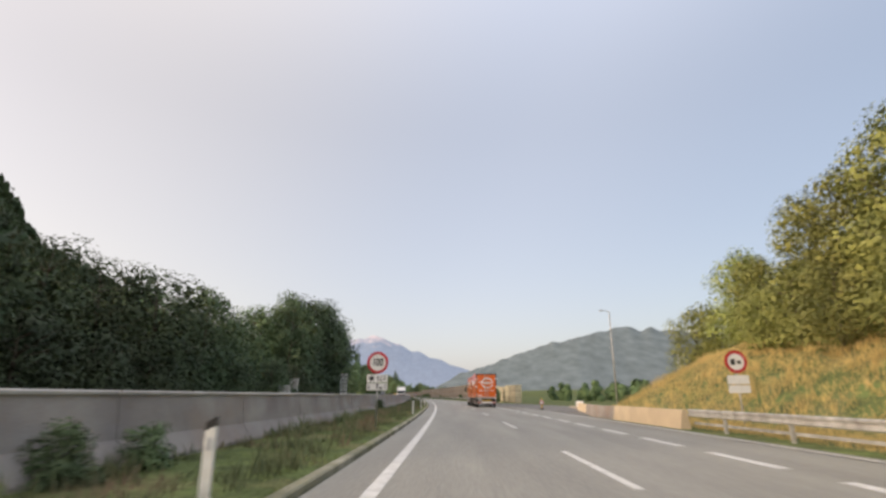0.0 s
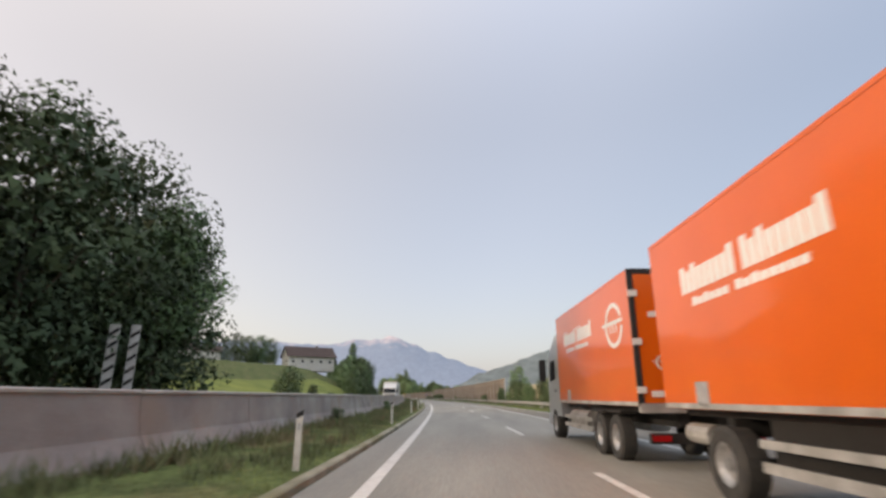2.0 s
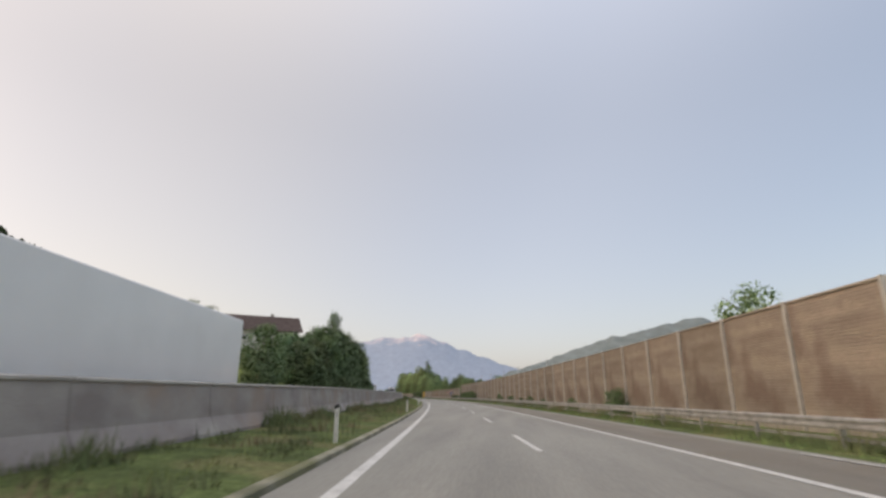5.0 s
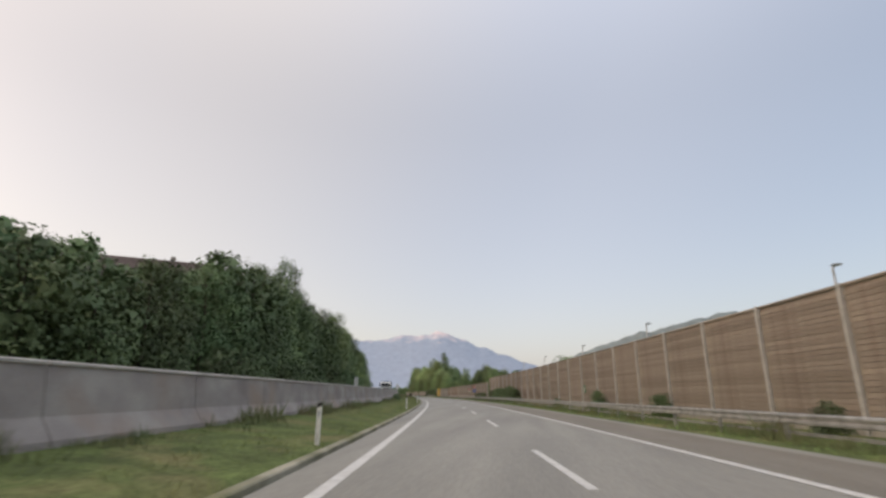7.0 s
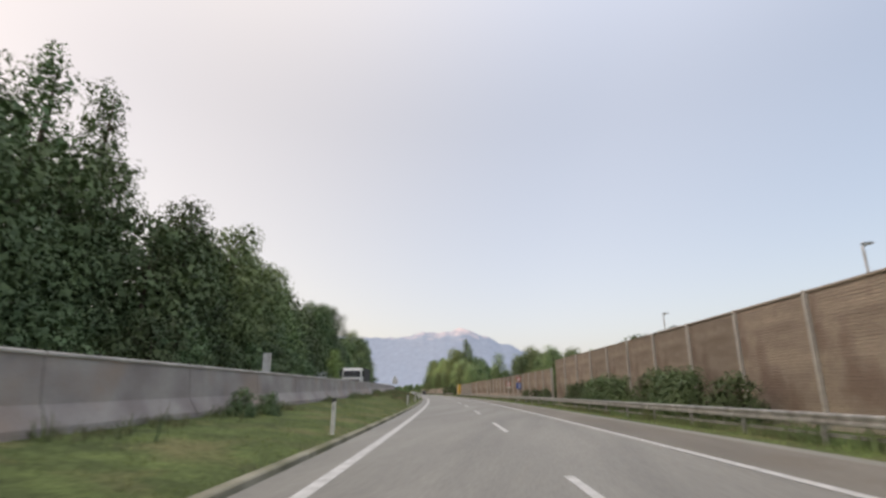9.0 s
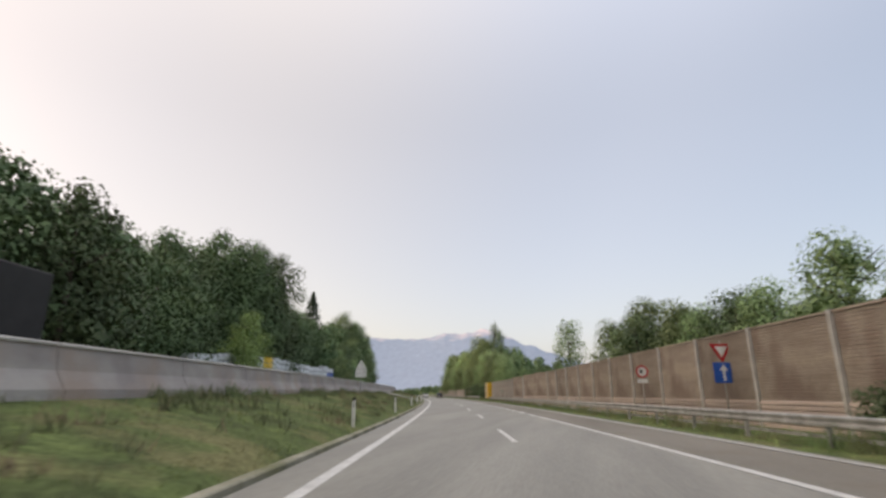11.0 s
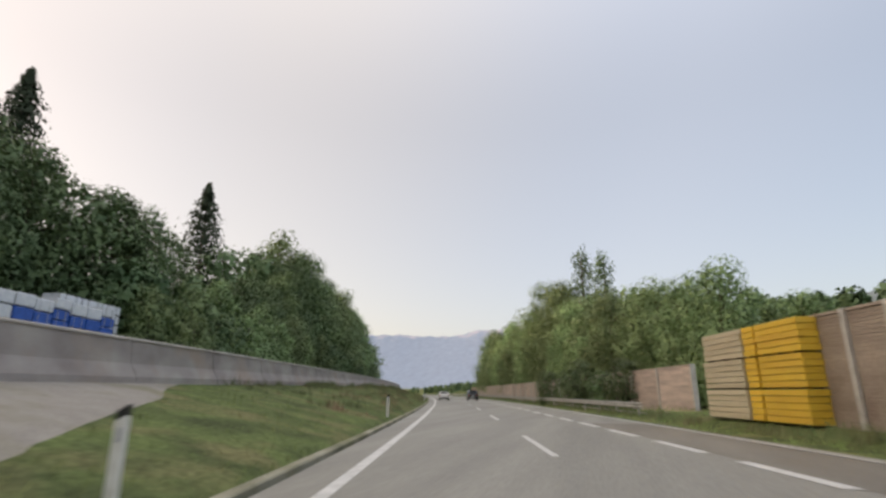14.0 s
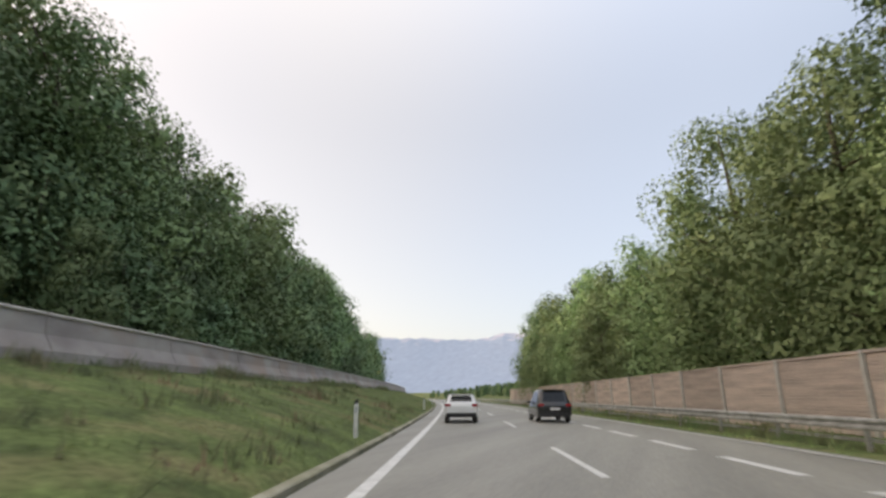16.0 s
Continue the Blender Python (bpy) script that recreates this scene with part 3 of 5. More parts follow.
for s in [41.3, 58.4, 75.4, 92.9, 110.4, 127.4, 142.4, 161, 178, 208, 242.5, 277, 310.6, 344, 361, 378.8, 395, 413.9, 428.8, 460.7, 482.5, 535, 569, 603]:
    copy_thing(first, on_road(s, -1.6, ground_z(s, -1.6), random.uniform(-6, 6)) @ Matrix.Rotation(radians(random.uniform(-1.5, 1.5)), 4, "Y"))

# ---- trees ----


def trunk_mesh(height, r, limbs, rng, spread):
    m = Mesh()
    p, q = Vector((0, 0, -0.3)), Vector((rng.uniform(-0.2, 0.2), rng.uniform(-0.2, 0.2), height * 0.45))
    top = Vector((rng.uniform(-0.4, 0.4), rng.uniform(-0.4, 0.4), height * 0.9))
    m.tube(p, q, r * 1.2, r * 0.75, 7)
    m.tube(q, top, r * 0.75, r * 0.15, 6)
    for i in range(limbs):
        a, k = rng.uniform(0, 6.28), rng.uniform(0.25, 0.8)
        base = p.lerp(q, k / 0.45) if k < 0.45 else q.lerp(top, (k - 0.45) / 0.45)
        reach = spread * rng.uniform(0.5, 0.85) * (1.1 - 0.5 * k)
        m.tube(base, base + Vector((math.cos(a) * reach, math.sin(a) * reach, reach * rng.uniform(0.3, 0.9))), r * 0.35, r * 0.06, 5)
    return m


def leaf(m, p, out, size, rng):
    """One leaf clump: a small bent blade of foliage."""
    nrm = (out + Vector((rng.gauss(0, 0.6), rng.gauss(0, 0.6), rng.gauss(0.25, 0.6)))).normalized()
    a = nrm.orthogonal().normalized()
    b = nrm.cross(a)
    t = rng.uniform(0, 6.28)
    x, y = a * math.cos(t) + b * math.sin(t), b * math.cos(t) - a * math.sin(t)
    s1, s2 = 0.84 * size * rng.uniform(0.5, 1.05), 0.84 * size * rng.uniform(0.4, 0.8)
    k = len(m.v)
    lit = (out * 0.7 + nrm * 0.14 + Vector((0, 0, 0.45))).normalized()
    for q in (p - x * s1 * 0.55 - y * s2 * 0.5, p - x * s1 * 0.2 + y * s2 * 0.75 + nrm * s2 * 0.12, p + x * s1 * 0.75 - y * s2 * 0.1):
        m.v.append((q.x, q.y, q.z))
        m.n.append((lit.x, lit.y, lit.z))
    m.f.append((k, k + 2, k + 1))


def broadleaf(name, height, width, leaves, size, seed, material, label, base=0.12, lobes=16, tall=1.0, solid=0.16, loose=0.06):
    """A trunk with limbs, and a crown of lobes, each clad in many small leaves."""
    rng = random.Random(seed)
    ob = thing(name, pose(0, 0, 0), label, "tree")
    part("trunk", trunk_mesh(height, 0.014 * height + 0.04, 9, rng, width * 0.5), BARK, ob, smooth=True)
    blobs = []
    for i in range(lobes):
        k = (i + rng.uniform(0.2, 0.8)) / lobes
        z = height * (base + 0.06 + (0.86 - base) * k)
        w = width * 0.5 * (math.sin(math.pi * (0.2 + 0.7 * k)) ** 0.8)
        a, d = i * 2.4 + rng.uniform(-0.5, 0.5), w * rng.uniform(0.4, 0.78)
        r = width * rng.uniform(0.13, 0.23) * (1.15 - 0.35 * k) + 0.15
        blobs.append((Vector((math.cos(a) * d, math.sin(a) * d, z)), r, r * rng.uniform(0.7, 1.0) * tall))
    blobs.append((Vector((0, 0, height * (base + 0.38))), width * 0.3, height * 0.3))
    blobs.append((Vector((rng.uniform(-0.3, 0.3), 0, height * 0.9)), width * 0.13, height * 0.09))
    m = Mesh()
    tot = sum(q[1] * q[2] for q in blobs)
    for c, r, rz in blobs:
        mid = Vector((0, 0, height * (base + 0.3)))
        for q in range(int(1.32 * leaves * r * rz / tot)):
            d = Vector((rng.gauss(0, 1), rng.gauss(0, 1), rng.gauss(0, 1))).normalized()
            if rng.random() < solid:
                # broad leaves inside the lobe close it against the light
                leaf(m, c + Vector((d.x * r, d.y * r, d.z * rz)) * rng.uniform(0.35, 0.72), d, size * 2.2, rng)
                continue
            k = 1.04 - 0.3 * rng.random() ** 1.6 + loose * rng.random() ** 3
            p = c + Vector((d.x * r * k, d.y * r * k, d.z * rz * k))
            if p.z > 0.1:
                leaf(m, p, (d + (p - mid).normalized() * 0.6).normalized(), size, rng)
    part("crown", m, material, ob, "crown of many small leaves")
    return ob


def conifer(name, height, width, leaves, size, seed, label):
    rng = random.Random(seed)
    ob = thing(name, pose(0, 0, 0), label, "tree")
    part("trunk", Mesh().tube((0, 0, -0.3), (0, 0, height * 0.97), 0.016 * height + 0.05, 0.02, 7), BARK, ob, smooth=True)
    m = Mesh()
    for _ in range(int(1.6 * leaves)):
        k = rng.random() ** 1.35
        w = width * 0.5 * min(1.0, (1 - k) * 1.6) ** 0.85 + 0.1
        a = rng.uniform(0, 6.283)
        w *= 1.12 - 0.5 * ((k * 15 + 0.12 * math.sin(a * 5)) % 1.0)          # tiers flare and draw in
        bough = 0.68 + 0.42 * math.sin(a * 4 + k * 55) * math.sin(a * 3 - k * 31)          # boughs stand out from gaps
        f = bough * (0.35 + 0.65 * rng.random() ** 0.6)
        p = Vector((math.cos(a) * w * f, math.sin(a) * w * f, height * (0.05 + 0.94 * k) - 0.35 * w * f))
        leaf(m, p + Vector((rng.gauss(0, 0.1), rng.gauss(0, 0.1), rng.gauss(0, 0.12))), Vector((math.cos(a), math.sin(a), 0.5)), size, rng)
    part("crown", m, NEEDLE, ob, "tiers of drooping dark needles")
    return ob


DECIDUOUS = "full green broadleaf tree in the roadside woods"
BUSHY = "low rounded green bush on the grass verge"
kinds = {
    "oak": broadleaf("broadleaf_tree", 12, 9.5, 3900, 0.34, 1, LEAF, DECIDUOUS, base=0.04, lobes=20),
    "ash": broadleaf("broadleaf_tree", 14, 8.5, 3900, 0.34, 2, LEAF, DECIDUOUS, base=0.04, lobes=22),
    "beech": broadleaf("broadleaf_tree", 20, 11.0, 6400, 0.38, 12, LEAF, "tall full green tree in the roadside woods", base=0.02, lobes=30),
    "maple": broadleaf("broadleaf_tree", 18, 10.0, 5800, 0.36, 13, LEAF_PALE, "tall light green tree in the roadside woods", base=0.02, lobes=28),
    "lime": broadleaf("broadleaf_tree", 11, 8.0, 3500, 0.32, 3, LEAF_PALE, "light green leafy tree in the roadside woods", base=0.02, lobes=18),
    "hazel": broadleaf("broadleaf_tree", 6, 6.0, 2100, 0.29, 4, LEAF, "low spreading green tree at the wood's edge", base=0.0, lobes=14),
    "oak_near": broadleaf("broadleaf_tree", 12, 9.5, 9000, 0.235, 21, LEAF, DECIDUOUS, base=0.03, lobes=24),
    "beech_near": broadleaf("broadleaf_tree", 20, 11.0, 14500, 0.265, 22, LEAF, "tall full green tree in the roadside woods", base=0.02, lobes=34),
    "maple_near": broadleaf("broadleaf_tree", 18, 10.0, 13000, 0.25, 23, LEAF_PALE, "tall light green tree in the roadside woods", base=0.02, lobes=32),
    "lime_near": broadleaf("broadleaf_tree", 11, 8.0, 8000, 0.225, 24, LEAF_PALE, "light green leafy tree in the roadside woods", base=0.02, lobes=20),
    "lime_gold": broadleaf("broadleaf_tree", 11, 8.0, 8000, 0.225, 41, LEAF_SUNLIT, "full leafy tree beside the road, tinted yellow-green as if sunlit", base=0.02, lobes=22),
    "hazel_gold": broadleaf("broadleaf_tree", 6, 6.0, 3600, 0.2, 42, LEAF_SUNLIT, "low tree on the grassy bank, tinted yellow-green as if sunlit", base=0.0, lobes=15),
    "lime_fresh": broadleaf("broadleaf_tree", 11, 8.0, 8000, 0.225, 43, LEAF_FRESH, "round fresh green tree behind the median wall", base=0.02, lobes=22),
    "oak_dark": broadleaf("broadleaf_tree", 12, 9.5, 6500, 0.27, 44, LEAF_SHADED, "full tree in the roadside hedge, its shade put into dark leaves", base=0.02, lobes=24),
    "hazel_dark": broadleaf("broadleaf_tree", 6, 6.0, 3000, 0.24, 45, LEAF_SHADED, "low tree in the roadside hedge, its shade put into dark leaves", base=0.0, lobes=14),
    "elm": broadleaf("broadleaf_tree", 16, 9.5, 7500, 0.3, 31, LEAF, "full green tree with an open trunk at the wood's end", base=0.3, lobes=22),
    "poplar": broadleaf("poplar_tree", 20, 4.4, 2500, 0.32, 5, LEAF, "tall thin airy poplar rising above the woods", base=0.2, lobes=24, tall=1.5, solid=0.05, loose=0.3),
    "birch": broadleaf("birch_tree", 10, 4.6, 2200, 0.28, 6, LEAF_PALE, "thin airy birch with pale leaves", base=0.25, lobes=17, solid=0.0, loose=0.4),
    "spruce": conifer("spruce_tree", 20, 12.0, 5200, 0.45, 7, "dark narrow spruce among broadleaf trees"),
    "shrub": broadleaf("upright_shrub", 3.6, 1.9, 3000, 0.13, 14, LEAF, "upright leafy shrub beside the guardrail", base=0.0, lobes=13, tall=1.3, solid=0.1, loose=0.25),
    "bush": broadleaf("roadside_bush", 1.8, 2.0, 1700, 0.115, 8, LEAF, BUSHY, base=0.0, lobes=9, loose=0.2),
}
used = set()
HEIGHT = {"lime_fresh": 11, "oak_dark": 12, "hazel_dark": 6, "lime_gold": 11, "hazel_gold": 6, "elm": 16, "oak_near": 12, "beech_near": 20, "maple_near": 18, "lime_near": 11, "oak": 12, "ash": 14, "beech": 20, "maple": 18, "lime": 11, "hazel": 6, "poplar": 20, "birch": 10, "spruce": 20, "shrub": 3.6, "bush": 1.8}
rng = random.Random(11)


def plant(kind, s, u, height, z=None, group=""):
    """Sets a tree of that kind on the ground, turned and sized to its own height."""
    k = height / HEIGHT[kind]
    z = ground_z(s, u) if z is None else z
    w = k * rng.uniform(0.92, 1.1)
    m = on_road(s, u, z - 0.1, rng.uniform(0, 360)) @ Matrix.Diagonal((w, w, k, 1))
    src = kinds[kind]
    if kind not in used:
        used.add(kind)
        src.matrix_basis = m
        ob = src
    else:
        ob = copy_thing(src, m)
        ob.matrix_basis = m
    if group:
        ob["group"] = group
    return ob


deep = Mesh()


def thicket(s, u, height):
    """A tree inside the wood, of which only clumps of leaves show: they go into one mesh."""
    x, y = plan(s, u)
    z = ground_z(s, u)
    into = Mesh() if s < 110 and u < 0 else deep          # whole trees stand there
    for q in range(4):
        f = (q + 0.6) / 4
        w = height * 0.34 * math.sin(math.pi * (0.22 + 0.68 * f))
        c = Vector((x + rng.uniform(-0.4, 0.4) * w, y + rng.uniform(-0.4, 0.4) * w, z + height * f * 0.93))
        for _ in range(48):
            d = Vector((rng.gauss(0, 1), rng.gauss(0, 1), rng.gauss(0, 1))).normalized()
            leaf(into, c + Vector((d.x * w, d.y * w, d.z * height * 0.17)) * 0.65, d, 1.6, rng)
        for _ in range(int(135 * max(1.0, height / 12))):
            d = Vector((rng.gauss(0, 1), rng.gauss(0, 1), rng.gauss(0, 1))).normalized()
            k = 1.05 - 0.4 * rng.random() ** 2
            leaf(into, c + Vector((d.x * w, d.y * w, d.z * height * 0.17)) * k, d, 0.58, rng)


def wood(s0, s1, u0, u1, heights, step, mix, group, rows=2):
    """Trees along the wood's edge, and the thick of the wood behind; heights are (s, height) pairs."""
    for r in range(rows):
        u_row = u0 + (u1 - u0) * (r + 0.5) / rows
        s = s0 + rng.uniform(0, step)
        while s < s1:
            h = lerp(s, heights) * rng.uniform(0.82, 1.12)
            if r == 0 and mix:
                kind = rng.choice(mix)
                if h > 15.5 and kind not in ("spruce", "lime_gold", "oak_dark"):
                    kind = "maple" if kind == "lime" else "beech"
                if 276 < s < 298 or 524 < s < 566 or u0 == 21:
                    kind = {"oak": "oak_near", "ash": "oak_near", "lime": "lime_near", "beech": "beech_near", "maple": "maple_near"}.get(kind, kind)
                plant(kind, s, u_row + rng.uniform(-2.0, 1.6), h, group=group)
            else:
                thicket(s, u_row + rng.uniform(-1.2, 1.2), h * 0.9)
            s += step * rng.uniform(0.75, 1.25)


G1 = "trees beyond the oncoming carriageway"
G2 = "woods on the bank"
G3 = "trees behind the noise barrier"
LEFT_MIX = ["oak", "ash", "lime", "ash", "lime"]
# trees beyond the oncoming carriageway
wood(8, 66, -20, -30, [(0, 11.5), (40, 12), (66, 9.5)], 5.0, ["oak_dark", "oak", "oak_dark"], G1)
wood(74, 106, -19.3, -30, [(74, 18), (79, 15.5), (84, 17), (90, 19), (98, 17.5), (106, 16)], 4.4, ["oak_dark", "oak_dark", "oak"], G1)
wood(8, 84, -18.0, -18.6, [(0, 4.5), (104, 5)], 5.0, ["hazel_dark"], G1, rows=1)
# the hedge and woods on the bank
wood(257, 300, -20.5, -30, [(250, 7.5), (263, 9.6), (276, 11), (283, 12.4), (297, 15.5)], 5.0, ["oak", "lime", "ash", "hazel"], G2)
wood(300, 370, -20.5, -31, [(300, 15.8), (325, 16), (370, 16)], 4.8, LEFT_MIX, G2)
wood(259, 370, -18.6, -19.4, [(254, 4.5), (370, 6)], 5.0, ["hazel"], G2, rows=1)
wood(370, 412, -23, -36, [(370, 15), (388, 14), (400, 12.5), (412, 13.5)], 4.8, ["oak", "ash", "oak"], G2, rows=3)
wood(412, 452, -28, -38, [(412, 15), (426, 17), (436, 20.5), (452, 19)], 4.8, ["oak", "ash", "oak"], G2, rows=2)
wood(452, 505, -30, -42, [(452, 18.5), (480, 18), (492, 18.5), (505, 17.5)], 4.8, ["oak", "ash"], G2)
wood(500, 528, -22.5, -30, [(500, 9), (515, 10.5), (528, 14)], 4.8, ["lime", "lime", "oak"], G2)
wood(528, 640, -22.5, -36, [(528, 14), (537, 19), (545, 22.5), (560, 22), (640, 22)], 4.8, ["oak", "ash", "lime", "lime"], G2, rows=3)
wood(498, 640, -21.4, -22.4, [(498, 6.5), (520, 9), (640, 9)], 5.0, ["lime", "hazel", "lime"], G2, rows=1)
wood(640, 900, -21, -33, [(640, 22), (900, 20)], 7.0, [], G2)
for s, u, h in ((301, -23.5, 14.5), (295.5, -24, 13.5)):
    plant("ash", s, u, h, group=G2)
for s, u, h in ((334.4, -28.0, 24), (328.5, -28.5, 23), (359, -24, 18), (364, -24.5, 17)):
    plant("poplar", s, u, h, group=G2)
for s, u, h in ((499.5, -40, 25), (536, -38, 28), (128, -60, 13)):
    plant("spruce", s, u, h, group=G2)
plant("maple", 548.5, -29, 25.5, group=G2)
# trees over the noise barrier
wood(374, 427, 21, 28, [(374, 8.2), (394, 8.4), (403, 10), (414, 11), (427, 10.4)], 4.6, ["lime", "oak", "lime"], G3)
plant("birch", 427.2, 18.4, 11.3, group=G3)
plant("hazel", 342, 19.5, 6.6, group=G3)
plant("birch", 300.5, 19.6, 6.6, group=G3)
plant("hazel", 303.5, 20.0, 6.8, group=G3)
plant("hazel", 297.5, 20.5, 6.4, group=G3)
wood(484, 650, 20.5, 33, [(484, 7.5), (500, 9), (515, 12), (525, 14), (537, 17), (544, 19.5), (550, 20), (556, 20.5), (562, 17), (575, 17.5), (650, 20)], 4.8, ["lime", "lime", "lime", "ash"], G3, rows=3)
wood(486, 640, 19.8, 20.4, [(486, 10), (500, 11), (520, 11.2), (640, 10.5)], 4.4, ["lime_near", "lime_near", "lime_near"], G3, rows=1)
wood(497, 517, 14.6, 15.2, [(497, 4), (517, 4)], 3.6, ["hazel"], G3, rows=1)
for s, u, h in ((533, 26, 22.5), (544, 26, 26.5)):
    plant("poplar", s, u, h, group=G3)
for s, u, h in ((450, -27.5, 23), (444, -29, 22.5), (437, -29.5, 21)):
    plant("beech_near", s, u, h, group=G2)
# hedges beyond the slip road, and thickets in the open beyond the woods
for i in range(48):
    thicket(92 + 2.1 * i, 44 + rng.uniform(-3, 26), rng.uniform(2.5, 5.5))
for i in range(70):
    thicket(690 + 3.4 * i + rng.uniform(-3, 3), 22 + rng.uniform(0, 40), rng.uniform(3, 5.5))
# trees on the sunlit bank
G4 = "trees on the sunlit bank"
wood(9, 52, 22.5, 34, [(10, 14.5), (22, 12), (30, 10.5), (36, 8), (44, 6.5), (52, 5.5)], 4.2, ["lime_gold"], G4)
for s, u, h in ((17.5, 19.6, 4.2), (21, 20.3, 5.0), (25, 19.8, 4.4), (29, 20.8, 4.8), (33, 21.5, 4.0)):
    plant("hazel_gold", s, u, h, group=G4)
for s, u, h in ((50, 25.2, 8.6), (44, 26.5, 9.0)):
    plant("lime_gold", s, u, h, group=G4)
plant("elm", 102.8, -19.8, 16, group=G1)
for s, u, h in ((506, -33, 17), (512.5, -33.5, 17.5), (519, -34.5, 16)):
    plant("beech", s, u, h, group=G2)
# single trees and bushes in the field and before the timber
for kind, s, u, h in (("hazel", 143, -21, 5.2), ("bush", 168, -19, 1.9), ("bush", 176, -24, 2.2), ("bush", 158, -26, 2.6), ("oak", 318, -76, 14), ("oak", 325, -72, 15), ("ash", 322, -82, 15.5), ("oak", 330, -68, 14), ("ash", 334, -90, 14), ("oak", 338, -98, 14), ("oak", 336, -108, 15),
                      ("oak", 232, -22, 9.5), ("ash", 238, -23, 9.5), ("hazel", 228, -21, 6), ("oak", 330, -76, 9), ("hazel", 312, -64, 5)):
    plant(kind, s, u, h, group="trees in the field")
for s, u, h in ((171, 14.2, 3.4), (173, 14.6, 2.8), (153, 13.7, 4.4), (150.3, 13.9, 2.8), (146, 13.6, 4.0), (141.5, 13.8, 3.5), (139.3, 13.8, 3.0), (130.5, 13.7, 4.0), (128, 13.8, 3.4), (119, 13.8, 3.6), (125.5, 13.8, 4.0), (113.5, 13.8, 3.0), (162, 13.9, 1.4), (158, 13.9, 1.2)):
    plant("shrub", s, u, h, group="shrubs before the timber stacks")
plant("lime", 198, 23, 9.2, group=G3)
plant("lime_fresh", 422.7, -22.6, 9.4, group=G2)
plant("lime_fresh", 439.5, -26.2, 7.6, group=G2)
for s in (205, 216, 232, 240, 246, 262, 275, 291, 318, 322, 325, 328, 334, 337, 341, 345, 349, 360, 367, 374):
    plant("bush", s, 14.8 + rng.uniform(-0.5, 0.7), rng.uniform(2.1, 2.9) if 317 < s < 346 else rng.uniform(0.9, 2.2), group="bushes before the noise barrier")
for s in (8, 10, 45, 93, 118, 312, 314):
    wu = lerp(s, WALL_U)
    plant("bush", s, wu + rng.uniform(0.6, 1.4), rng.uniform(0.6, 1.1), group="weeds at the foot of the median wall")

for i in range(8):
    plant("oak" if i % 2 else "ash", 11 + 7 * i, -27 - i % 3, 10.5, group=G1)
for i in range(6):
    plant("ash" if i % 2 else "oak", 76 + 5.5 * i, -26.5 - i % 3, 14, group=G1)

tagged(part("deep_woods", deep, LEAF), "dense leafy thick of the woods behind the first trees", "woods", kind="stuff")

# ---- grass of the verges, as stuff ----


def grass(name, spots, material, low, high, label, seed):
    rg = random.Random(seed)
    m = Mesh()
    for s, u in spots(rg):
        x, y = plan(s, u)
        z = ground_z(s, u) - 0.02
        for _ in range(2):
            a, h = rg.uniform(0, 6.28), rg.uniform(low, high) * (0.5 + 1.3 * max(0.0, 0.3 + noise.noise((s * 0.45, u * 0.9, seed))))
            w, dx, dy = 0.01 + 0.03 * h, rg.gauss(0, 0.35 * h), rg.gauss(0, 0.35 * h)
            bx, by = x + rg.gauss(0, 0.07), y + rg.gauss(0, 0.07)
            for side in (-1, 1):               # a thin blade with two faces
                ox, oy = math.sin(a) * 0.003 * side, -math.cos(a) * 0.003 * side
                k = len(m.v)
                m.v += [(bx + ox - side * w * math.cos(a), by + oy - side * w * math.sin(a), z), (bx + ox + side * w * math.cos(a), by + oy + side * w * math.sin(a), z), (bx + dx, by + dy, z + h)]
                m.n += [(0.35 * math.sin(a) * side, -0.35 * math.cos(a) * side, 0.9)] * 3
                m.f.append((k, k + 1, k + 2))
    tagged(part(name, m, material), label, "grass", kind="stuff")


def median_spots(rg):
    for _ in range(58000):
        s = rg.uniform(-5, 620)
        wu = lerp(s, WALL_U)
        u = rg.uniform(wu + 0.2, -1.14)
        if u > wu + 0.3 and 448 + 7 * (u + 1.4) / (wu + 1.4) < s < 455.5 + 21.5 * (u + 1.4) / (wu + 1.4):
            continue
        yield s, u


def bank_spots(rg):
    for _ in range(25000):
        s, u = rg.uniform(0, 56), rg.uniform(12.1, 26)
        if s < 38 or s < 46 and u > 15 or u > lerp(s, [(30, 27), (70, 20)]):
            yield s, u


def shoulder_spots(rg):
    for _ in range(12000):
        yield rg.uniform(100, 600), rg.uniform(11.1, 15.8)


grass("median_grass", median_spots, GRASS, 0.03, 0.12, "uneven green grass and weeds of the median", 21)


def weed_spots(rg):
    for _ in range(26000):
        s = rg.uniform(-5, 600)
        wu = lerp(s, WALL_U)
        if noise.noise((s * 0.11, 3.0, 0)) + 0.5 * noise.noise((s * 0.6, 9.0, 0)) > 0.0 and not 448 < s < 476:
            yield s, wu + 0.48 + abs(rg.gauss(0, 0.45))


def clump_spots(rg):
    n = 0
    while n < 15000:
        s = rg.uniform(-5, 560)
        u = rg.uniform(lerp(s, WALL_U) + 0.5, -1.7)
        if noise.noise((s * 0.4, u * 0.7, 4.0)) + 0.6 * noise.noise((s * 1.3, u * 1.5, 8.0)) > (0.0 if s < 110 else 0.16) and not 447 < s < 478 and not 225 < s < 350:
            n += 1
            yield s, u


grass("weed_clumps", clump_spots, CLUMP, 0.1, 0.42, "rough clumps of dark and dry weeds on the median", 26)
grass("wall_weeds", weed_spots, WEED, 0.12, 0.5, "straggling dark weeds at the foot of the median wall", 24)


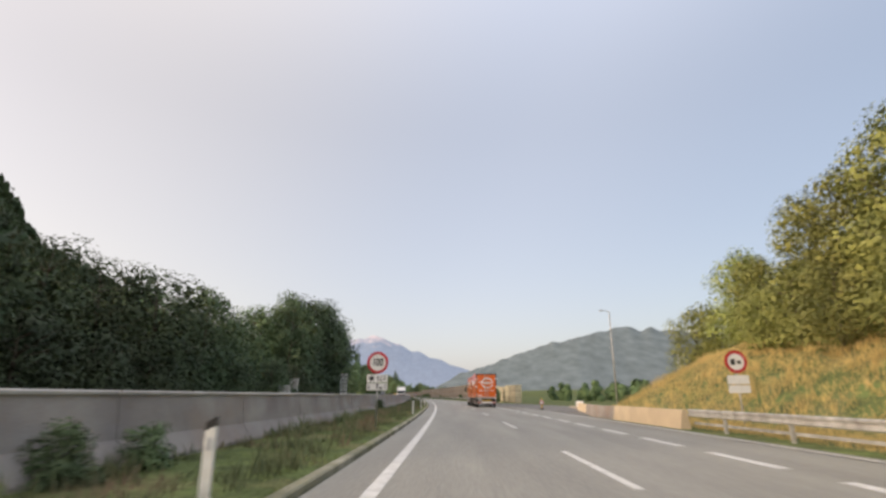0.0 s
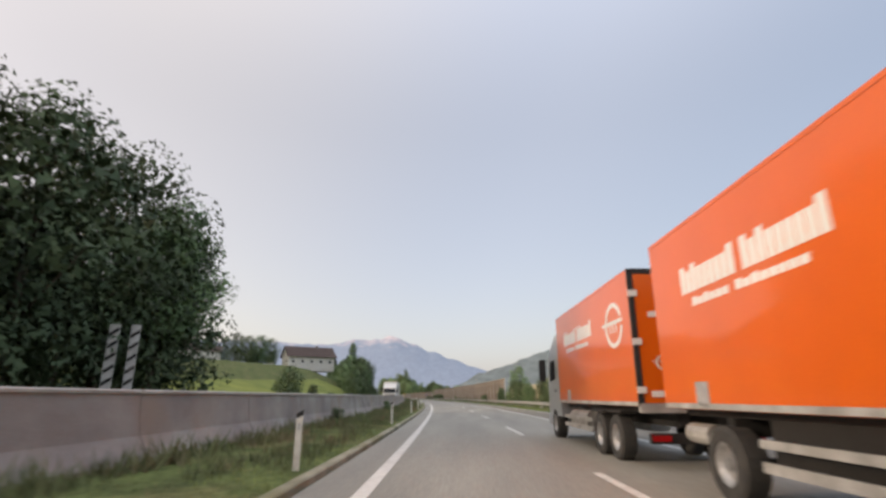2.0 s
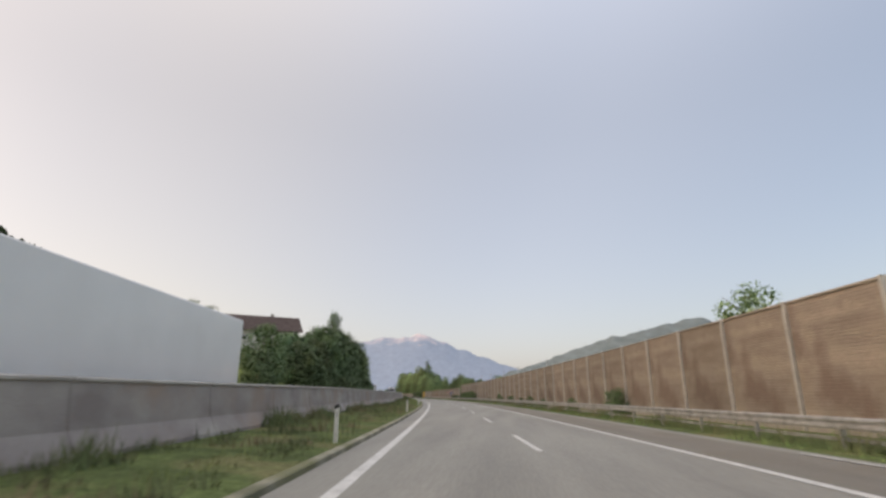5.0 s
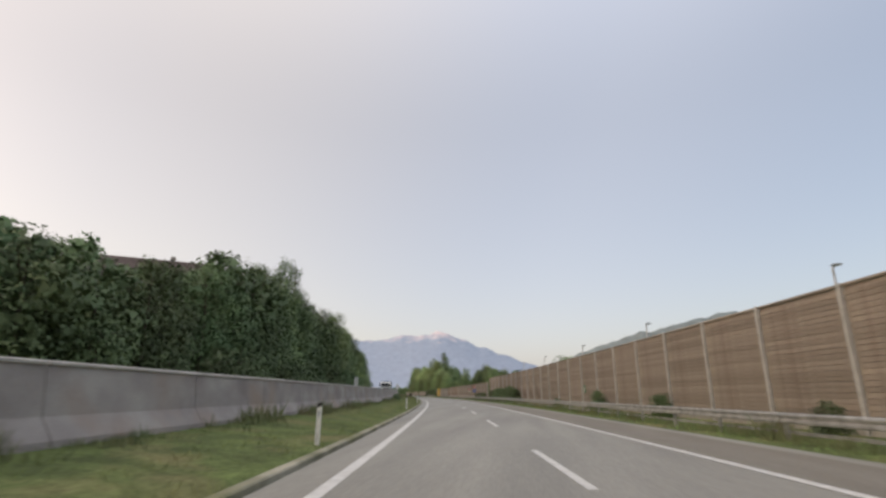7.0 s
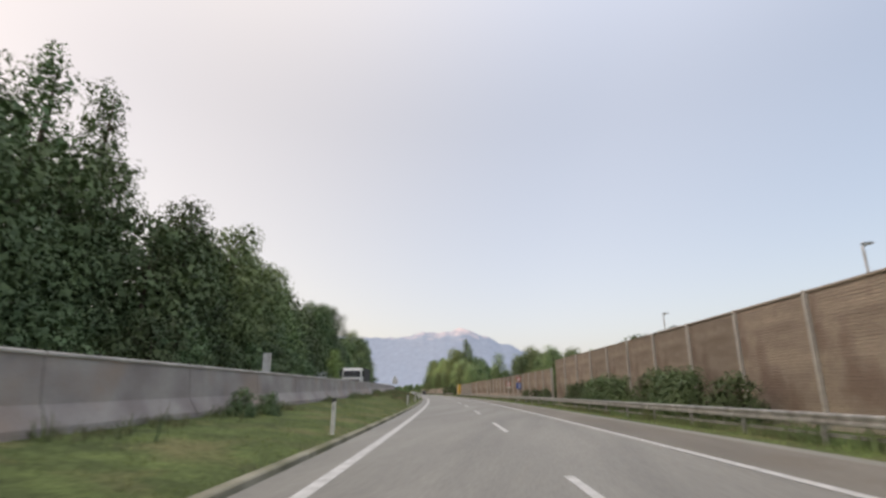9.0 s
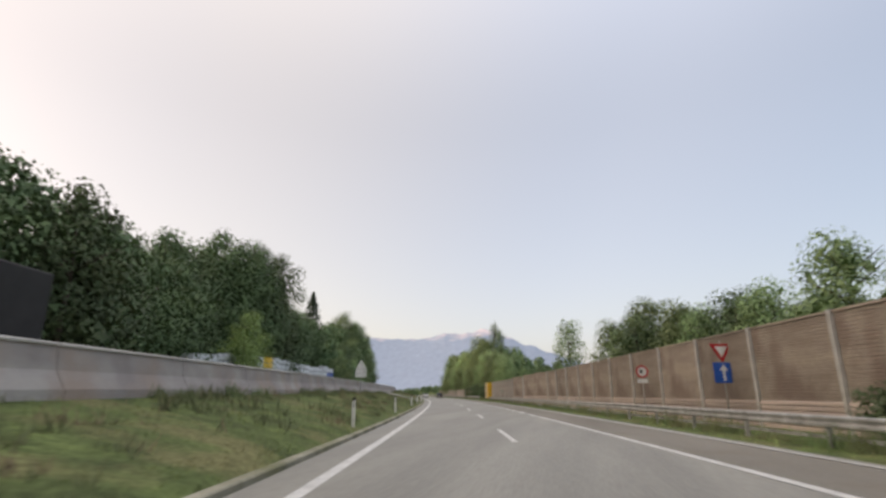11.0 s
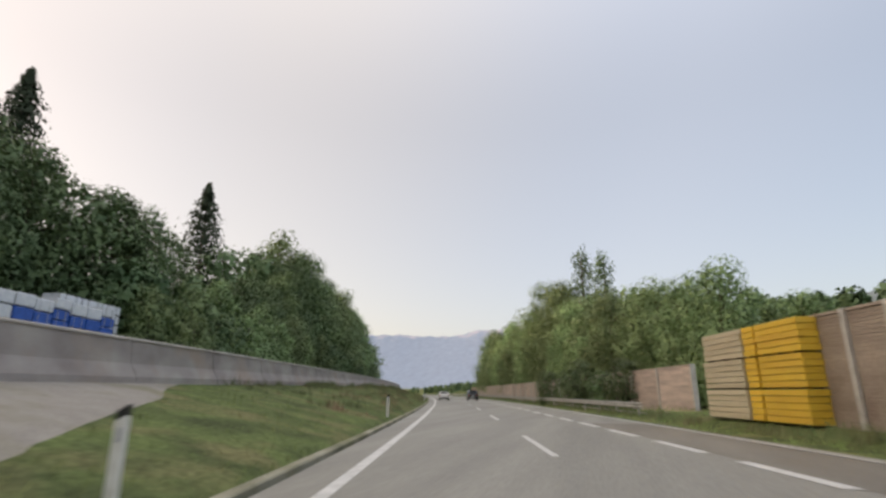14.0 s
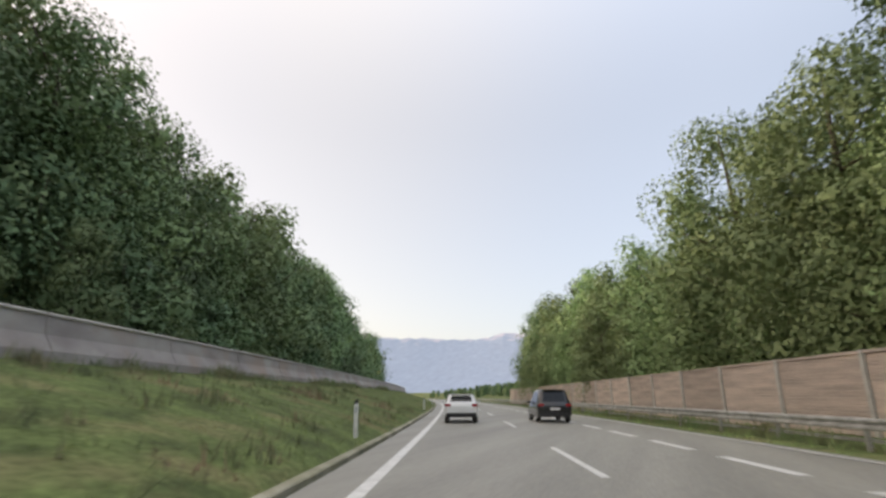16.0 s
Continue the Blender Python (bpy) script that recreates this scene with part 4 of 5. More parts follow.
def rail_spots(rg):
    for _ in range(17000):
        s = rg.uniform(104, 600)
        if noise.noise((s * 0.2, 5.0, 0)) > -0.25:
            yield s, 12.4 + rg.gauss(0, 0.22)


# weeds set thick to stand in for the dark shade under the rail
grass("rail_weeds", rail_spots, WEED, 0.2, 0.6, "dark weeds under the guardrail, set dense to make its shadow band", 25)
grass("bank_grass", bank_spots, DRY_GRASS, 0.16, 0.48, "tall dry golden grass on the sunlit bank", 22)
grass("shoulder_grass", shoulder_spots, GRASS, 0.06, 0.28, "green grass and weeds under the guardrail", 23)

# ---- far hills ----


def ridge(name, points, depth, material, label, rough=12.0, seed=3):
    """A range of hills: points are (bearing in degrees to the right of the start, distance, height)."""
    m = Mesh()
    n, rings = 220, 30
    b0, b1 = points[0][0], points[-1][0]
    for i in range(n + 1):
        b = b0 + (b1 - b0) * i / n
        dist, h = lerp(b, [(p[0], p[1]) for p in points]), lerp(b, [(p[0], p[2]) for p in points])
        broad = sum(lerp(b + d, [(p[0], p[2]) for p in points]) for d in range(-3, 4)) / 7
        swell = 0.05 * noise.noise((b * 0.9, seed, 0))
        crest = rough * noise.fractal((b * 0.9, seed * 3.1, 0), 1.0, 2.2, 4)
        for k in range(rings + 1):
            f = k / rings
            r = dist - depth * (1 - f)
            z = (broad + (h - broad) * f ** 5) * f ** 1.25 * (1 + swell * f ** 6 + (0.05 if depth > 1000 else 0.0) * noise.fractal((b * 0.3 + 2.5 * f, f * 4.0, seed), 1.0, 2.1, 3) * (1 - f) ** 0.5) + crest * f ** 16
            m.v.append((r * math.sin(radians(b)), r * math.cos(radians(b)), z - 12 * (1 - f)))
    w = rings + 1
    m.f = [(i * w + k, i * w + k + 1, (i + 1) * w + k + 1, (i + 1) * w + k) for i in range(n) for k in range(rings)]
    return tagged(part(name, m, material, smooth=True), label, "mountain", kind="structure")


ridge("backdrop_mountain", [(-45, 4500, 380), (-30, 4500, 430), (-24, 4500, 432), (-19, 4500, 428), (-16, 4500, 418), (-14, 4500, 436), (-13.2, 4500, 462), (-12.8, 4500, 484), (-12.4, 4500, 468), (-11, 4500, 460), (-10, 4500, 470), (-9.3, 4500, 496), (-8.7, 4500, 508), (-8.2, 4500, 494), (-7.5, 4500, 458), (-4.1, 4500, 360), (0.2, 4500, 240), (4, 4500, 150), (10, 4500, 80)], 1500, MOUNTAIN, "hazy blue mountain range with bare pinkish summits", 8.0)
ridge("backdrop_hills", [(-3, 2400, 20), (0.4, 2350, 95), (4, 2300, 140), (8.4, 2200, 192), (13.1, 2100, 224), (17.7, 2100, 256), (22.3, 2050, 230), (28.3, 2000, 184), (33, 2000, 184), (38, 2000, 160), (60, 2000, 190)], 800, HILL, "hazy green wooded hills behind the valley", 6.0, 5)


def wooded_hill(cs, cu, rs, ru, top, trees, seed):
    """A steep wooded hill above the field."""
    rg = random.Random(seed)
    base, tops = Mesh(), Mesh()
    for i in range(41):
        for j in range(31):
            s, u = cs + rs * (i / 20 - 1), cu + ru * (j / 15 - 1)
            d = math.hypot((s - cs) / rs, (u - cu) / ru)
            h = top * max(0.0, 1 - d * d) ** 0.9
            base.v.append((*plan(s, u), ground_z(s, u) - 3 + h))
    base.f = [(i * 31 + j, i * 31 + j + 1, (i + 1) * 31 + j + 1, (i + 1) * 31 + j) for i in range(40) for j in range(30)]
    for _ in range(trees):
        s, u = cs + rg.uniform(-1, 1) * rs * 0.97, cu + rg.uniform(-0.3, 1) * ru * 0.97
        d = math.hypot((s - cs) / rs, (u - cu) / ru)
        if d > 0.96:
            continue
        x, y = plan(s, u)
        z = ground_z(s, u) - 3 + top * max(0.0, 1 - d * d) ** 0.9
        r, h = rg.uniform(1.7, 3.2), rg.uniform(6, 13)
        k = len(tops.v)
        for q in range(6):
            a = q * 1.047 + rg.uniform(-0.3, 0.3)
            tops.v.append((x + r * math.cos(a), y + r * math.sin(a), z + h * 0.35))
        for q in range(6):
            a = q * 1.047 + 0.5
            tops.v.append((x + 0.7 * r * math.cos(a), y + 0.7 * r * math.sin(a), z + h * rg.uniform(0.65, 0.85)))
        tops.v.append((x, y, z + h))
        tops.f += [(k + q, k + (q + 1) % 6, k + 6 + q) for q in range(6)] + [(k + (q + 1) % 6, k + 6 + (q + 1) % 6, k + 6 + q) for q in range(6)] + [(k + 6 + q, k + 6 + (q + 1) % 6, k + 12) for q in range(6)]
    tagged(part("hillside", base, HILL_WOOD, smooth=True), "dark wooded hillside above the green field", "hill", kind="structure")
    tagged(part("hill_woods", tops, HILL_WOOD), "dense dark woods covering the hillside", "woods", kind="stuff")


wooded_hill(420, -350, 330, 230, 88, 7500, 5)
# higher hill, mostly unseen, added to keep the low sun off the barrier
wooded_hill(290, -390, 300, 200, 190, 2500, 6)

# ---- timber, wraps and walls beside the road ----


def timber_stack(m, length, height, material, label, group):
    """A stack of sawn boards: packets of layers with bearers between."""
    ob = thing("timber_stack", m, label, "timber stack", group)
    rg = random.Random(int(length * 100 + height * 37))
    z, n = 0.08, max(2, round(height / 1.1))
    ph = (height - 0.08) / n
    for i in range(n):
        body = Mesh()
        k, layers = rg.uniform(-0.05, 0.05), max(3, int((ph - 0.05) / 0.19))
        for q in range(layers):
            d = rg.uniform(0, 0.03)
            body.box(-0.6 + d + k, 0.6 - d + k, rg.uniform(0, 0.07), length - rg.uniform(0, 0.07), z + q * (ph - 0.05) / layers, z + (q + 0.9) * (ph - 0.05) / layers, 0.012)
        part("board_packet", body, material, ob)
        for y in (0.4, length / 2, length - 0.4):
            part("bearer", Mesh().box(-0.58, 0.58, y - 0.05, y + 0.05, z - 0.05, z), BARK, ob, "dark squared bearer")
        z += ph
    return ob


GT = "timber stacks beside the motorway"
s = 104.0
for i, (n, h) in enumerate(((5.0, 3.6), (5.0, 3.4), (5.0, 3.7), (5.0, 3.3), (4.4, 3.6), (5.0, 3.5), (5.0, 4.0), (4.6, 3.6), (5.0, 3.4), (5.0, 3.4), (5.0, 3.2), (4.8, 3.2))):
    timber_stack(on_road(s, lerp(s, [(140, 16.9), (166, 15.2)]) - (0.3 if i % 3 == 0 else 0), -0.02), n, h, TIMBER, "tall stack of fresh pale yellow sawn boards", GT)
    s += n + (0.35 if i % 2 else 0.12)
for s, n, mt, lb in ((472.0, 2.5, TIMBER_YELLOW, "bright yellow stack of sawn boards at the barrier's end"), (474.6, 0.8, TIMBER_YELLOW, "narrow yellow stack of sawn boards"), (475.5, 3.2, TIMBER, "pale stack of sawn boards at the barrier's end")):
    timber_stack(on_road(s, 13.4, 0.32), n, 3.5, mt, lb, GT)


def wrapped_stack(m, length, height, material, label):
    ob = thing("wrapped_stack", m, label, "timber stack", "wrapped stacks beyond the oncoming carriageway")
    n = max(2, round(height / 0.8))
    for i in range(n):
        low = material if i < n - 1 or material != BLUE_WRAP else WHITE_WRAP
        d = rw.uniform(-0.04, 0.04)
        part("wrapping", Mesh().box(-0.65 + d, 0.65 + d, 0.04, length - 0.04, 0.15 + (height - 0.15) * i / n, 0.15 + (height - 0.15) * (i + 0.9) / n, 0.05), low, ob)
    for y in (0.3, length / 2, length - 0.3):
        part("bearer", Mesh().box(-0.6, 0.6, y - 0.06, y + 0.06, 0, 0.16), BARK, ob, "dark wooden bearer")
    for y in (length * 0.25, length * 0.75):
        part("strap", Mesh().box(-0.655, 0.655, y - 0.02, y + 0.02, 0.14, height - 0.06, 0.06), SIGN_BACK, ob, "thin grey strap")
    return ob


rw = random.Random(31)
s = 412.0
while s < 494:
    top = lerp(s, [(412, 5.7), (440, 6.85), (455, 6.7), (470, 6.85), (497, 7.6)])
    z = min(ground_z(s, -24.5), top - 1.6)
    mt, lb = (TIMBER_YELLOW, "yellow timber stack with no wrapping") if 434 < s < 438 else (BLUE_WRAP, "timber stack wrapped in blue film") if s > 484.5 else (WHITE_WRAP, "timber stack wrapped in white film")
    wrapped_stack(on_road(s, -24.6, z, rw.uniform(-2, 2)), 1.5, top - z + rw.uniform(-0.22, 0.1), mt, lb)
    s += 1.58
for s in (490.5, 492.9, 495.3):
    z = ground_z(s, -26.4)
    wrapped_stack(on_road(s, -26.4, z), 2.2, 8.2 - z, WHITE_WRAP, "timber stack wrapped in white film")

apron = Mesh()
for i in range(17):
    for j in range(9):
        f, k = i / 16 * 1.08 - 0.04, j / 8
        s = 446.7 + 7 * f + (9.8 + 13 * f) * k + 1.3 * noise.noise((f * 5, k * 3, 2.0))
        u = -1.34 + (lerp(s, WALL_U) + 0.45 + 1.34) * f
        apron.v.append((*plan(s, u), ground_z(s, u) + (0.06 if 0 < i < 16 and 0 < j < 8 else -0.08)))
apron.f = [(i * 9 + j, (i + 1) * 9 + j, (i + 1) * 9 + j + 1, i * 9 + j + 1) for i in range(16) for j in range(8)]
tagged(part("concrete_apron", apron, APRON, smooth=True), "bare sloping concrete apron on the median", "concrete slope", kind="structure")

low_wall = part("low_wall", sweep(Mesh(), lambda s: [(11.75, -0.1), (11.68, 0.25), (11.6, 0.8), (11.4, 0.8), (11.32, 0.25), (11.25, -0.1)], 24, 33.6, 4), CREAM)
tagged(low_wall, "low cream concrete barrier beside the slip road", "barrier", kind="structure")

grey_wall = part("low_wall", sweep(Mesh(), lambda s: [(11.75, -0.1), (11.68, 0.25), (11.6, 0.76), (11.4, 0.76), (11.32, 0.25), (11.25, -0.1)], 33.63, 38.5, 2), CONCRETE)

tagged(grey_wall, "low grey concrete barrier beside the slip road", "barrier", kind="structure")


def bent_wall(s0, s1, h, material, label):
    """A low barrier that leaves the motorway's edge along the slip road."""
    off = lambda s: lerp(s, [(38.5, 0.0), (44, 1.1), (56, 3.4)])
    ob = part("low_wall", sweep(Mesh(), lambda s: [(u + off(s), z * h) for u, z in ((11.75, -0.1), (11.68, 0.33), (11.6, 1), (11.4, 1), (11.32, 0.33), (11.25, -0.1))], s0, s1, 2), material)
    return tagged(ob, label, "barrier", kind="structure")


bent_wall(38.53, 44.4, 0.76, CONCRETE, "low grey concrete barrier bending along the slip road")
bent_wall(44.43, 54.6, 0.7, CREAM, "low cream concrete barrier at the slip road's edge")
tagged(part("low_wall", sweep(Mesh(), lambda s: [(19.1, -0.1), (19.05, 0.75), (18.85, 0.75), (18.8, -0.1)], 69, 72, 1), SIGN_WHITE), "short white concrete barrier on the gravel", "barrier", kind="structure")

# ---- signs and lamps ----


def number(text, size, y, z, parent):
    cu = bpy.data.curves.new("number", "FONT")
    cu.body, cu.size, cu.align_x, cu.align_y, cu.extrude, cu.offset = text, size, "CENTER", "CENTER", 0.003, 0.012
    tmp = bpy.data.objects.new("number", cu)
    me = bpy.data.meshes.new_from_object(tmp)
    bpy.data.objects.remove(tmp)
    me.materials.clear()
    me.materials.append(BLACK)
    ob = part("number", me, None, parent, "black numerals")
    ob.matrix_basis = pose(0, y, z, 90, 0, 0) @ Matrix.Diagonal((0.78, 1.12, 1, 1))
    return ob


def pole(parent, h, x=0.0, r=0.035, name="pole"):
    return part(name, Mesh().tube((x, 0.05, -0.2), (x, 0.05, h), r, r, 10), GALVANISED, parent, smooth=True)


limit = thing("speed_limit_sign", on_road(23.5, -2.1, 0.1, -3), "round red-bordered 100 limit sign with two white plates", "road sign")
pole(limit, 3.1)
part("border", Mesh().ring(0, 2.72, -0.012, 0.36, 0.48, 0.02), RED, limit, "red border")
part("disc", Mesh().disc(0, 2.72, -0.006, 0.37, 0.02), SIGN_WHITE, limit, "white disc")
number("100", 0.42, -0.009, 2.72, limit)
for z0, z1, lower in ((1.86, 2.2, False), (1.52, 1.82, True)):
    plate = part("plate", Mesh().box(-0.46, 0.46, -0.01, 0.01, z0, z1, 0.008), SIGN_WHITE, limit, "white supplementary plate")
    zc = (z0 + z1) / 2
    if not lower:
        star = Mesh()
        for k in range(4):
            a = math.pi * k / 4 + 0.2
            dx, dz, nx, nz = 0.13 * math.cos(a), 0.13 * math.sin(a), -0.02 * math.sin(a), 0.02 * math.cos(a)
            y = -0.0115 - 0.0006 * k
            star.add([(-0.25 + i * dx + j * nx, y, zc + i * dz + j * nz) for i, j in ((-1, -1), (1, -1), (1, 1), (-1, 1))], [(0, 1, 2, 3)])
        part("symbol", star, BLACK, plate, "black star symbol")
        for x0, x1, a0, a1 in ((-0.03, 0.08, 0.04, 0.09), (0.12, 0.2, 0.02, 0.07), (0.24, 0.36, 0.06, 0.1), (0.0, 0.1, -0.08, -0.03), (0.15, 0.22, -0.1, -0.05), (0.27, 0.38, -0.06, -0.01)):
            part("symbol", Mesh().box(x0, x1, -0.016, -0.011, zc + a0, zc + a1), BLACK, plate, "black symbol")
    else:
        for x in (-0.38, 0.34):
            part("symbol", Mesh().box(x, x + 0.04, -0.016, -0.011, zc - 0.1, zc + 0.1), BLACK, plate, "black symbol")
        digit = number("7", 0.24, -0.011, zc, limit)
        digit.parent = plate
        part("symbol", Mesh().box(0.09, 0.24, -0.016, -0.011, zc - 0.08, zc - 0.02), BLACK, plate, "black symbol")

ban = thing("no_overtaking_sign", on_road(22.0, 13.0, 0.0), "round red-bordered sign with two white plates on a post", "road sign")
pole(ban, 3.1)
part("border", Mesh().ring(0, 2.75, -0.012, 0.34, 0.46, 0.02), RED, ban, "red border")
part("disc", Mesh().disc(0, 2.75, -0.006, 0.35, 0.02), SIGN_WHITE, ban, "white disc")
part("symbol", Mesh().box(-0.22, -0.04, -0.014, -0.008, 2.62, 2.86), BLACK, ban, "black symbol")
part("symbol", Mesh().box(0.05, 0.2, -0.014, -0.008, 2.66, 2.8), BLACK, ban, "black symbol")
for z0, z1 in ((1.85, 2.2), (1.5, 1.8)):
    part("plate", Mesh().box(-0.44, 0.44, -0.01, 0.01, z0, z1, 0.008), SIGN_WHITE, ban, "white supplementary plate")

ban_small = thing("round_sign", on_road(394.2, 15.2, 0.0), "round red-bordered sign with a white plate", "road sign")
pole(ban_small, 3.2)
part("border", Mesh().ring(0, 2.85, -0.012, 0.3, 0.42, 0.02), RED, ban_small, "red border")
part("disc", Mesh().disc(0, 2.85, -0.006, 0.31, 0.02), SIGN_WHITE, ban_small, "white disc")
part("symbol", Mesh().box(-0.16, 0.02, -0.014, -0.008, 2.74, 2.96), BLACK, ban_small, "black symbol")
part("plate", Mesh().box(-0.36, 0.36, -0.01, 0.01, 2.1, 2.38, 0.008), SIGN_WHITE, ban_small, "white plate")

way = thing("priority_sign", on_road(384, 15.4, 0.0), "give way triangle above a blue sign with a white arrow", "road sign")
pole(way, 3.9)
tri_v = lambda r, y: [(0 + r * math.cos(radians(a)), y, 3.45 + r * math.sin(radians(a))) for a in (270, 30, 150)]
part("triangle", Mesh().add(tri_v(0.62, -0.01) + tri_v(0.62, 0.01), [(0, 1, 2), (5, 4, 3), (0, 3, 4, 1), (1, 4, 5, 2), (2, 5, 3, 0)]), RED, way, "red border")
part("triangle_field", Mesh().add(tri_v(0.36, -0.014) + tri_v(0.36, -0.011), [(0, 1, 2), (5, 4, 3), (0, 3, 4, 1), (1, 4, 5, 2), (2, 5, 3, 0)]), SIGN_WHITE, way, "white field")
part("blue_plate", Mesh().box(-0.48, 0.48, -0.01, 0.01, 1.9, 2.86, 0.008), BLUE, way, "blue square plate")
part("arrow", Mesh().box(-0.06, 0.06, -0.016, -0.011, 2.0, 2.5).add([(-0.2, -0.016, 2.48), (0.2, -0.016, 2.48), (0, -0.016, 2.76), (-0.2, -0.011, 2.48), (0.2, -0.011, 2.48), (0, -0.011, 2.76)], [(0, 1, 2), (5, 4, 3)]), SIGN_WHITE, way, "white arrow")

for s, u in ((456.7, 13.3), (282.0, 16.1)):
    refuge = thing("exit_sign", on_road(s, u, 1.9), "small green and white emergency exit sign on the noise barrier", "road sign", "exit signs on the noise barrier")
    part("plate", Mesh().box(-0.012, 0.04, -0.26, 0.26, -0.36, 0.36), SIGN_GREEN, refuge, "green plate")
    part("symbol", Mesh().box(-0.018, -0.0125, -0.15, 0.02, -0.22, 0.2), SIGN_WHITE, refuge, "white symbol")
    part("symbol", Mesh().box(-0.018, -0.0125, 0.06, 0.19, -0.26, 0.0), SIGN_WHITE, refuge, "white symbol")

nose = thing("nose_marker", on_road(58.3, 11.5, 0.0), "small round sign on a yellow post at the slip road", "road sign")
part("post", Mesh().tube((0, 0, -0.1), (0, 0, 1.12), 0.06, 0.06, 10), YELLOW, nose, "yellow post", smooth=True)
part("foot", Mesh().box(-0.2, 0.2, -0.2, 0.2, 0.0, 0.12, 0.03), CHASSIS, nose, "dark rubber foot")
for name, r, y, mt, lb in (("rim", 0.24, -0.075, RED, "red rim"), ("disc", 0.18, -0.085, SIGN_WHITE, "white disc")):
    part(name, Mesh().tube((0.0, y, 0.72), (0.0, y + 0.012, 0.72), r, r, 24), mt, nose, lb)

for s, u, w, h0, h1 in ((56.2, -15.9, 1.1, 1.75, 2.45), (62.5, -16.6, 0.95, 2.2, 3.35)):
    panel = thing("framed_sign", on_road(s, u, ground_z(s, u)), "small grey-green panel in a white frame beyond the oncoming lanes", "road sign", "framed panels beyond the oncoming carriageway")
    g0 = ground_z(s, u)
    for x in (-w / 2 + 0.05, w / 2 - 0.05):
        part("leg", Mesh().box(x - 0.045, x + 0.045, -0.04, 0.04, -0.1, h1 - g0 - 0.1), SIGN_PALE, panel)
    part("panel", Mesh().box(-w / 2 + 0.1, w / 2 - 0.1, -0.015, 0.015, h0 - g0 + 0.08, h1 - g0 - 0.1), GALVANISED, panel, "grey-green panel")
    part("rail", Mesh().box(-w / 2 - 0.04, w / 2 + 0.04, -0.045, 0.035, h1 - g0 - 0.1, h1 - g0), SIGN_PALE, panel, "white top rail")
    part("rail", Mesh().box(-w / 2 + 0.1, w / 2 - 0.1, -0.045, 0.035, h0 - g0, h0 - g0 + 0.08), SIGN_PALE, panel, "white lower rail")

lane = thing("lane_sign", on_road(71, 30, 0.0), "large blue sign with white arrows on two posts", "road sign")
pole(lane, 2.9, -0.8)
pole(lane, 2.9, 0.8)
part("board", Mesh().box(-1.1, 1.1, -0.02, 0.02, 0.9, 2.9, 0.015), BLUE, lane, "blue board")
part("arrow", Mesh().box(-0.6, -0.4, -0.03, -0.021, 1.2, 2.2).box(-0.75, -0.25, -0.03, -0.021, 2.2, 2.5), SIGN_WHITE, lane, "white arrow")
part("arrow", Mesh().box(0.2, 0.4, -0.03, -0.021, 1.2, 1.9).box(0.3, 0.85, -0.03, -0.021, 1.9, 2.1), SIGN_WHITE, lane, "white bent arrow")

warn = thing("warning_sign", on_road(416.0, -7.3, ground_z(416.0, -7.3)), "grey back of a triangular sign and plate on the median", "road sign")
pole(warn, 3.2)
part("triangle", Mesh().add([(-0.62, 0, 2.5), (0.62, 0, 2.5), (0, 0, 3.55), (-0.62, 0.02, 2.5), (0.62, 0.02, 2.5), (0, 0.02, 3.55)], [(0, 1, 2), (5, 4, 3), (0, 3, 4, 1), (1, 4, 5, 2), (2, 5, 3, 0)]), SIGN_PALE, warn, "pale grey back of a triangle")
part("plate", Mesh().box(-0.6, 0.6, -0.01, 0.01, 1.65, 2.48, 0.008), SIGN_PALE, warn, "pale grey back of a plate")

for s, u, w, h0, h1 in ((344.5, -15.2, 0.8, 2.2, 4.0), (91.6, -15.9, 0.55, 1.0, 5.0), (92.6, -15.4, 0.5, 1.0, 5.1)):
    back_sign = thing("traffic_sign", on_road(s, u, ground_z(s, u)), "pale back of a sign for oncoming traffic", "road sign", "sign backs for oncoming traffic")
    pole(back_sign, h1)
    part("plate", Mesh().box(-w / 2, w / 2, -0.01, 0.01, h0, h1, 0.01), SIGN_PALE, back_sign, "pale plate back")
    if w < 0.7:
        stripes = Mesh()
        for i in range(6):
            z = h0 + 0.25 + 0.62 * i
            stripes.add([(-w / 2 + 0.03, -0.014, z), (w / 2 - 0.03, -0.014, z + 0.3), (w / 2 - 0.03, -0.014, z + 0.5), (-w / 2 + 0.03, -0.014, z + 0.2)], [(0, 1, 2, 3)])
        part("stripe", stripes, CHASSIS, back_sign, "dark slanting stripes")


def street_lamp(m, h, reach):
    ob = thing("street_lamp", m, "slim galvanised lamp post with a short arm", "street lamp", "lamps behind the barrier")
    part("post", Mesh().tube((0, 0, -0.2), (0, 0, h), 0.09, 0.05, 10), GALVANISED, ob, smooth=True)
    part("arm", Mesh().tube((0, 0, h - 0.02), (-reach, 0, h + 0.12), 0.035, 0.03, 8), GALVANISED, ob)
    part("lamp_head", Mesh().box(-reach - 0.4, -reach + 0.05, -0.1, 0.1, h + 0.07, h + 0.15, 0.03), SIGN_BACK, ob, "flat grey lamp head")
    return ob


lamp = street_lamp(on_road(49.5, 16.8, ground_z(49.5, 16.8)), 8.7, 0.6)
street_lamp(on_road(94.5, 44.5, 0), 11.5, 1.0)
for s, u, h in ((248.4, 20.1, 7.2), (267.8, 18.7, 7.0), (289, 19.2, 7.1), (311.4, 19.4, 7.3), (333.3, 20.1, 7.6)):
    street_lamp(on_road(s + 3.5, u, 0), h, -0.4)

# ---- houses ----


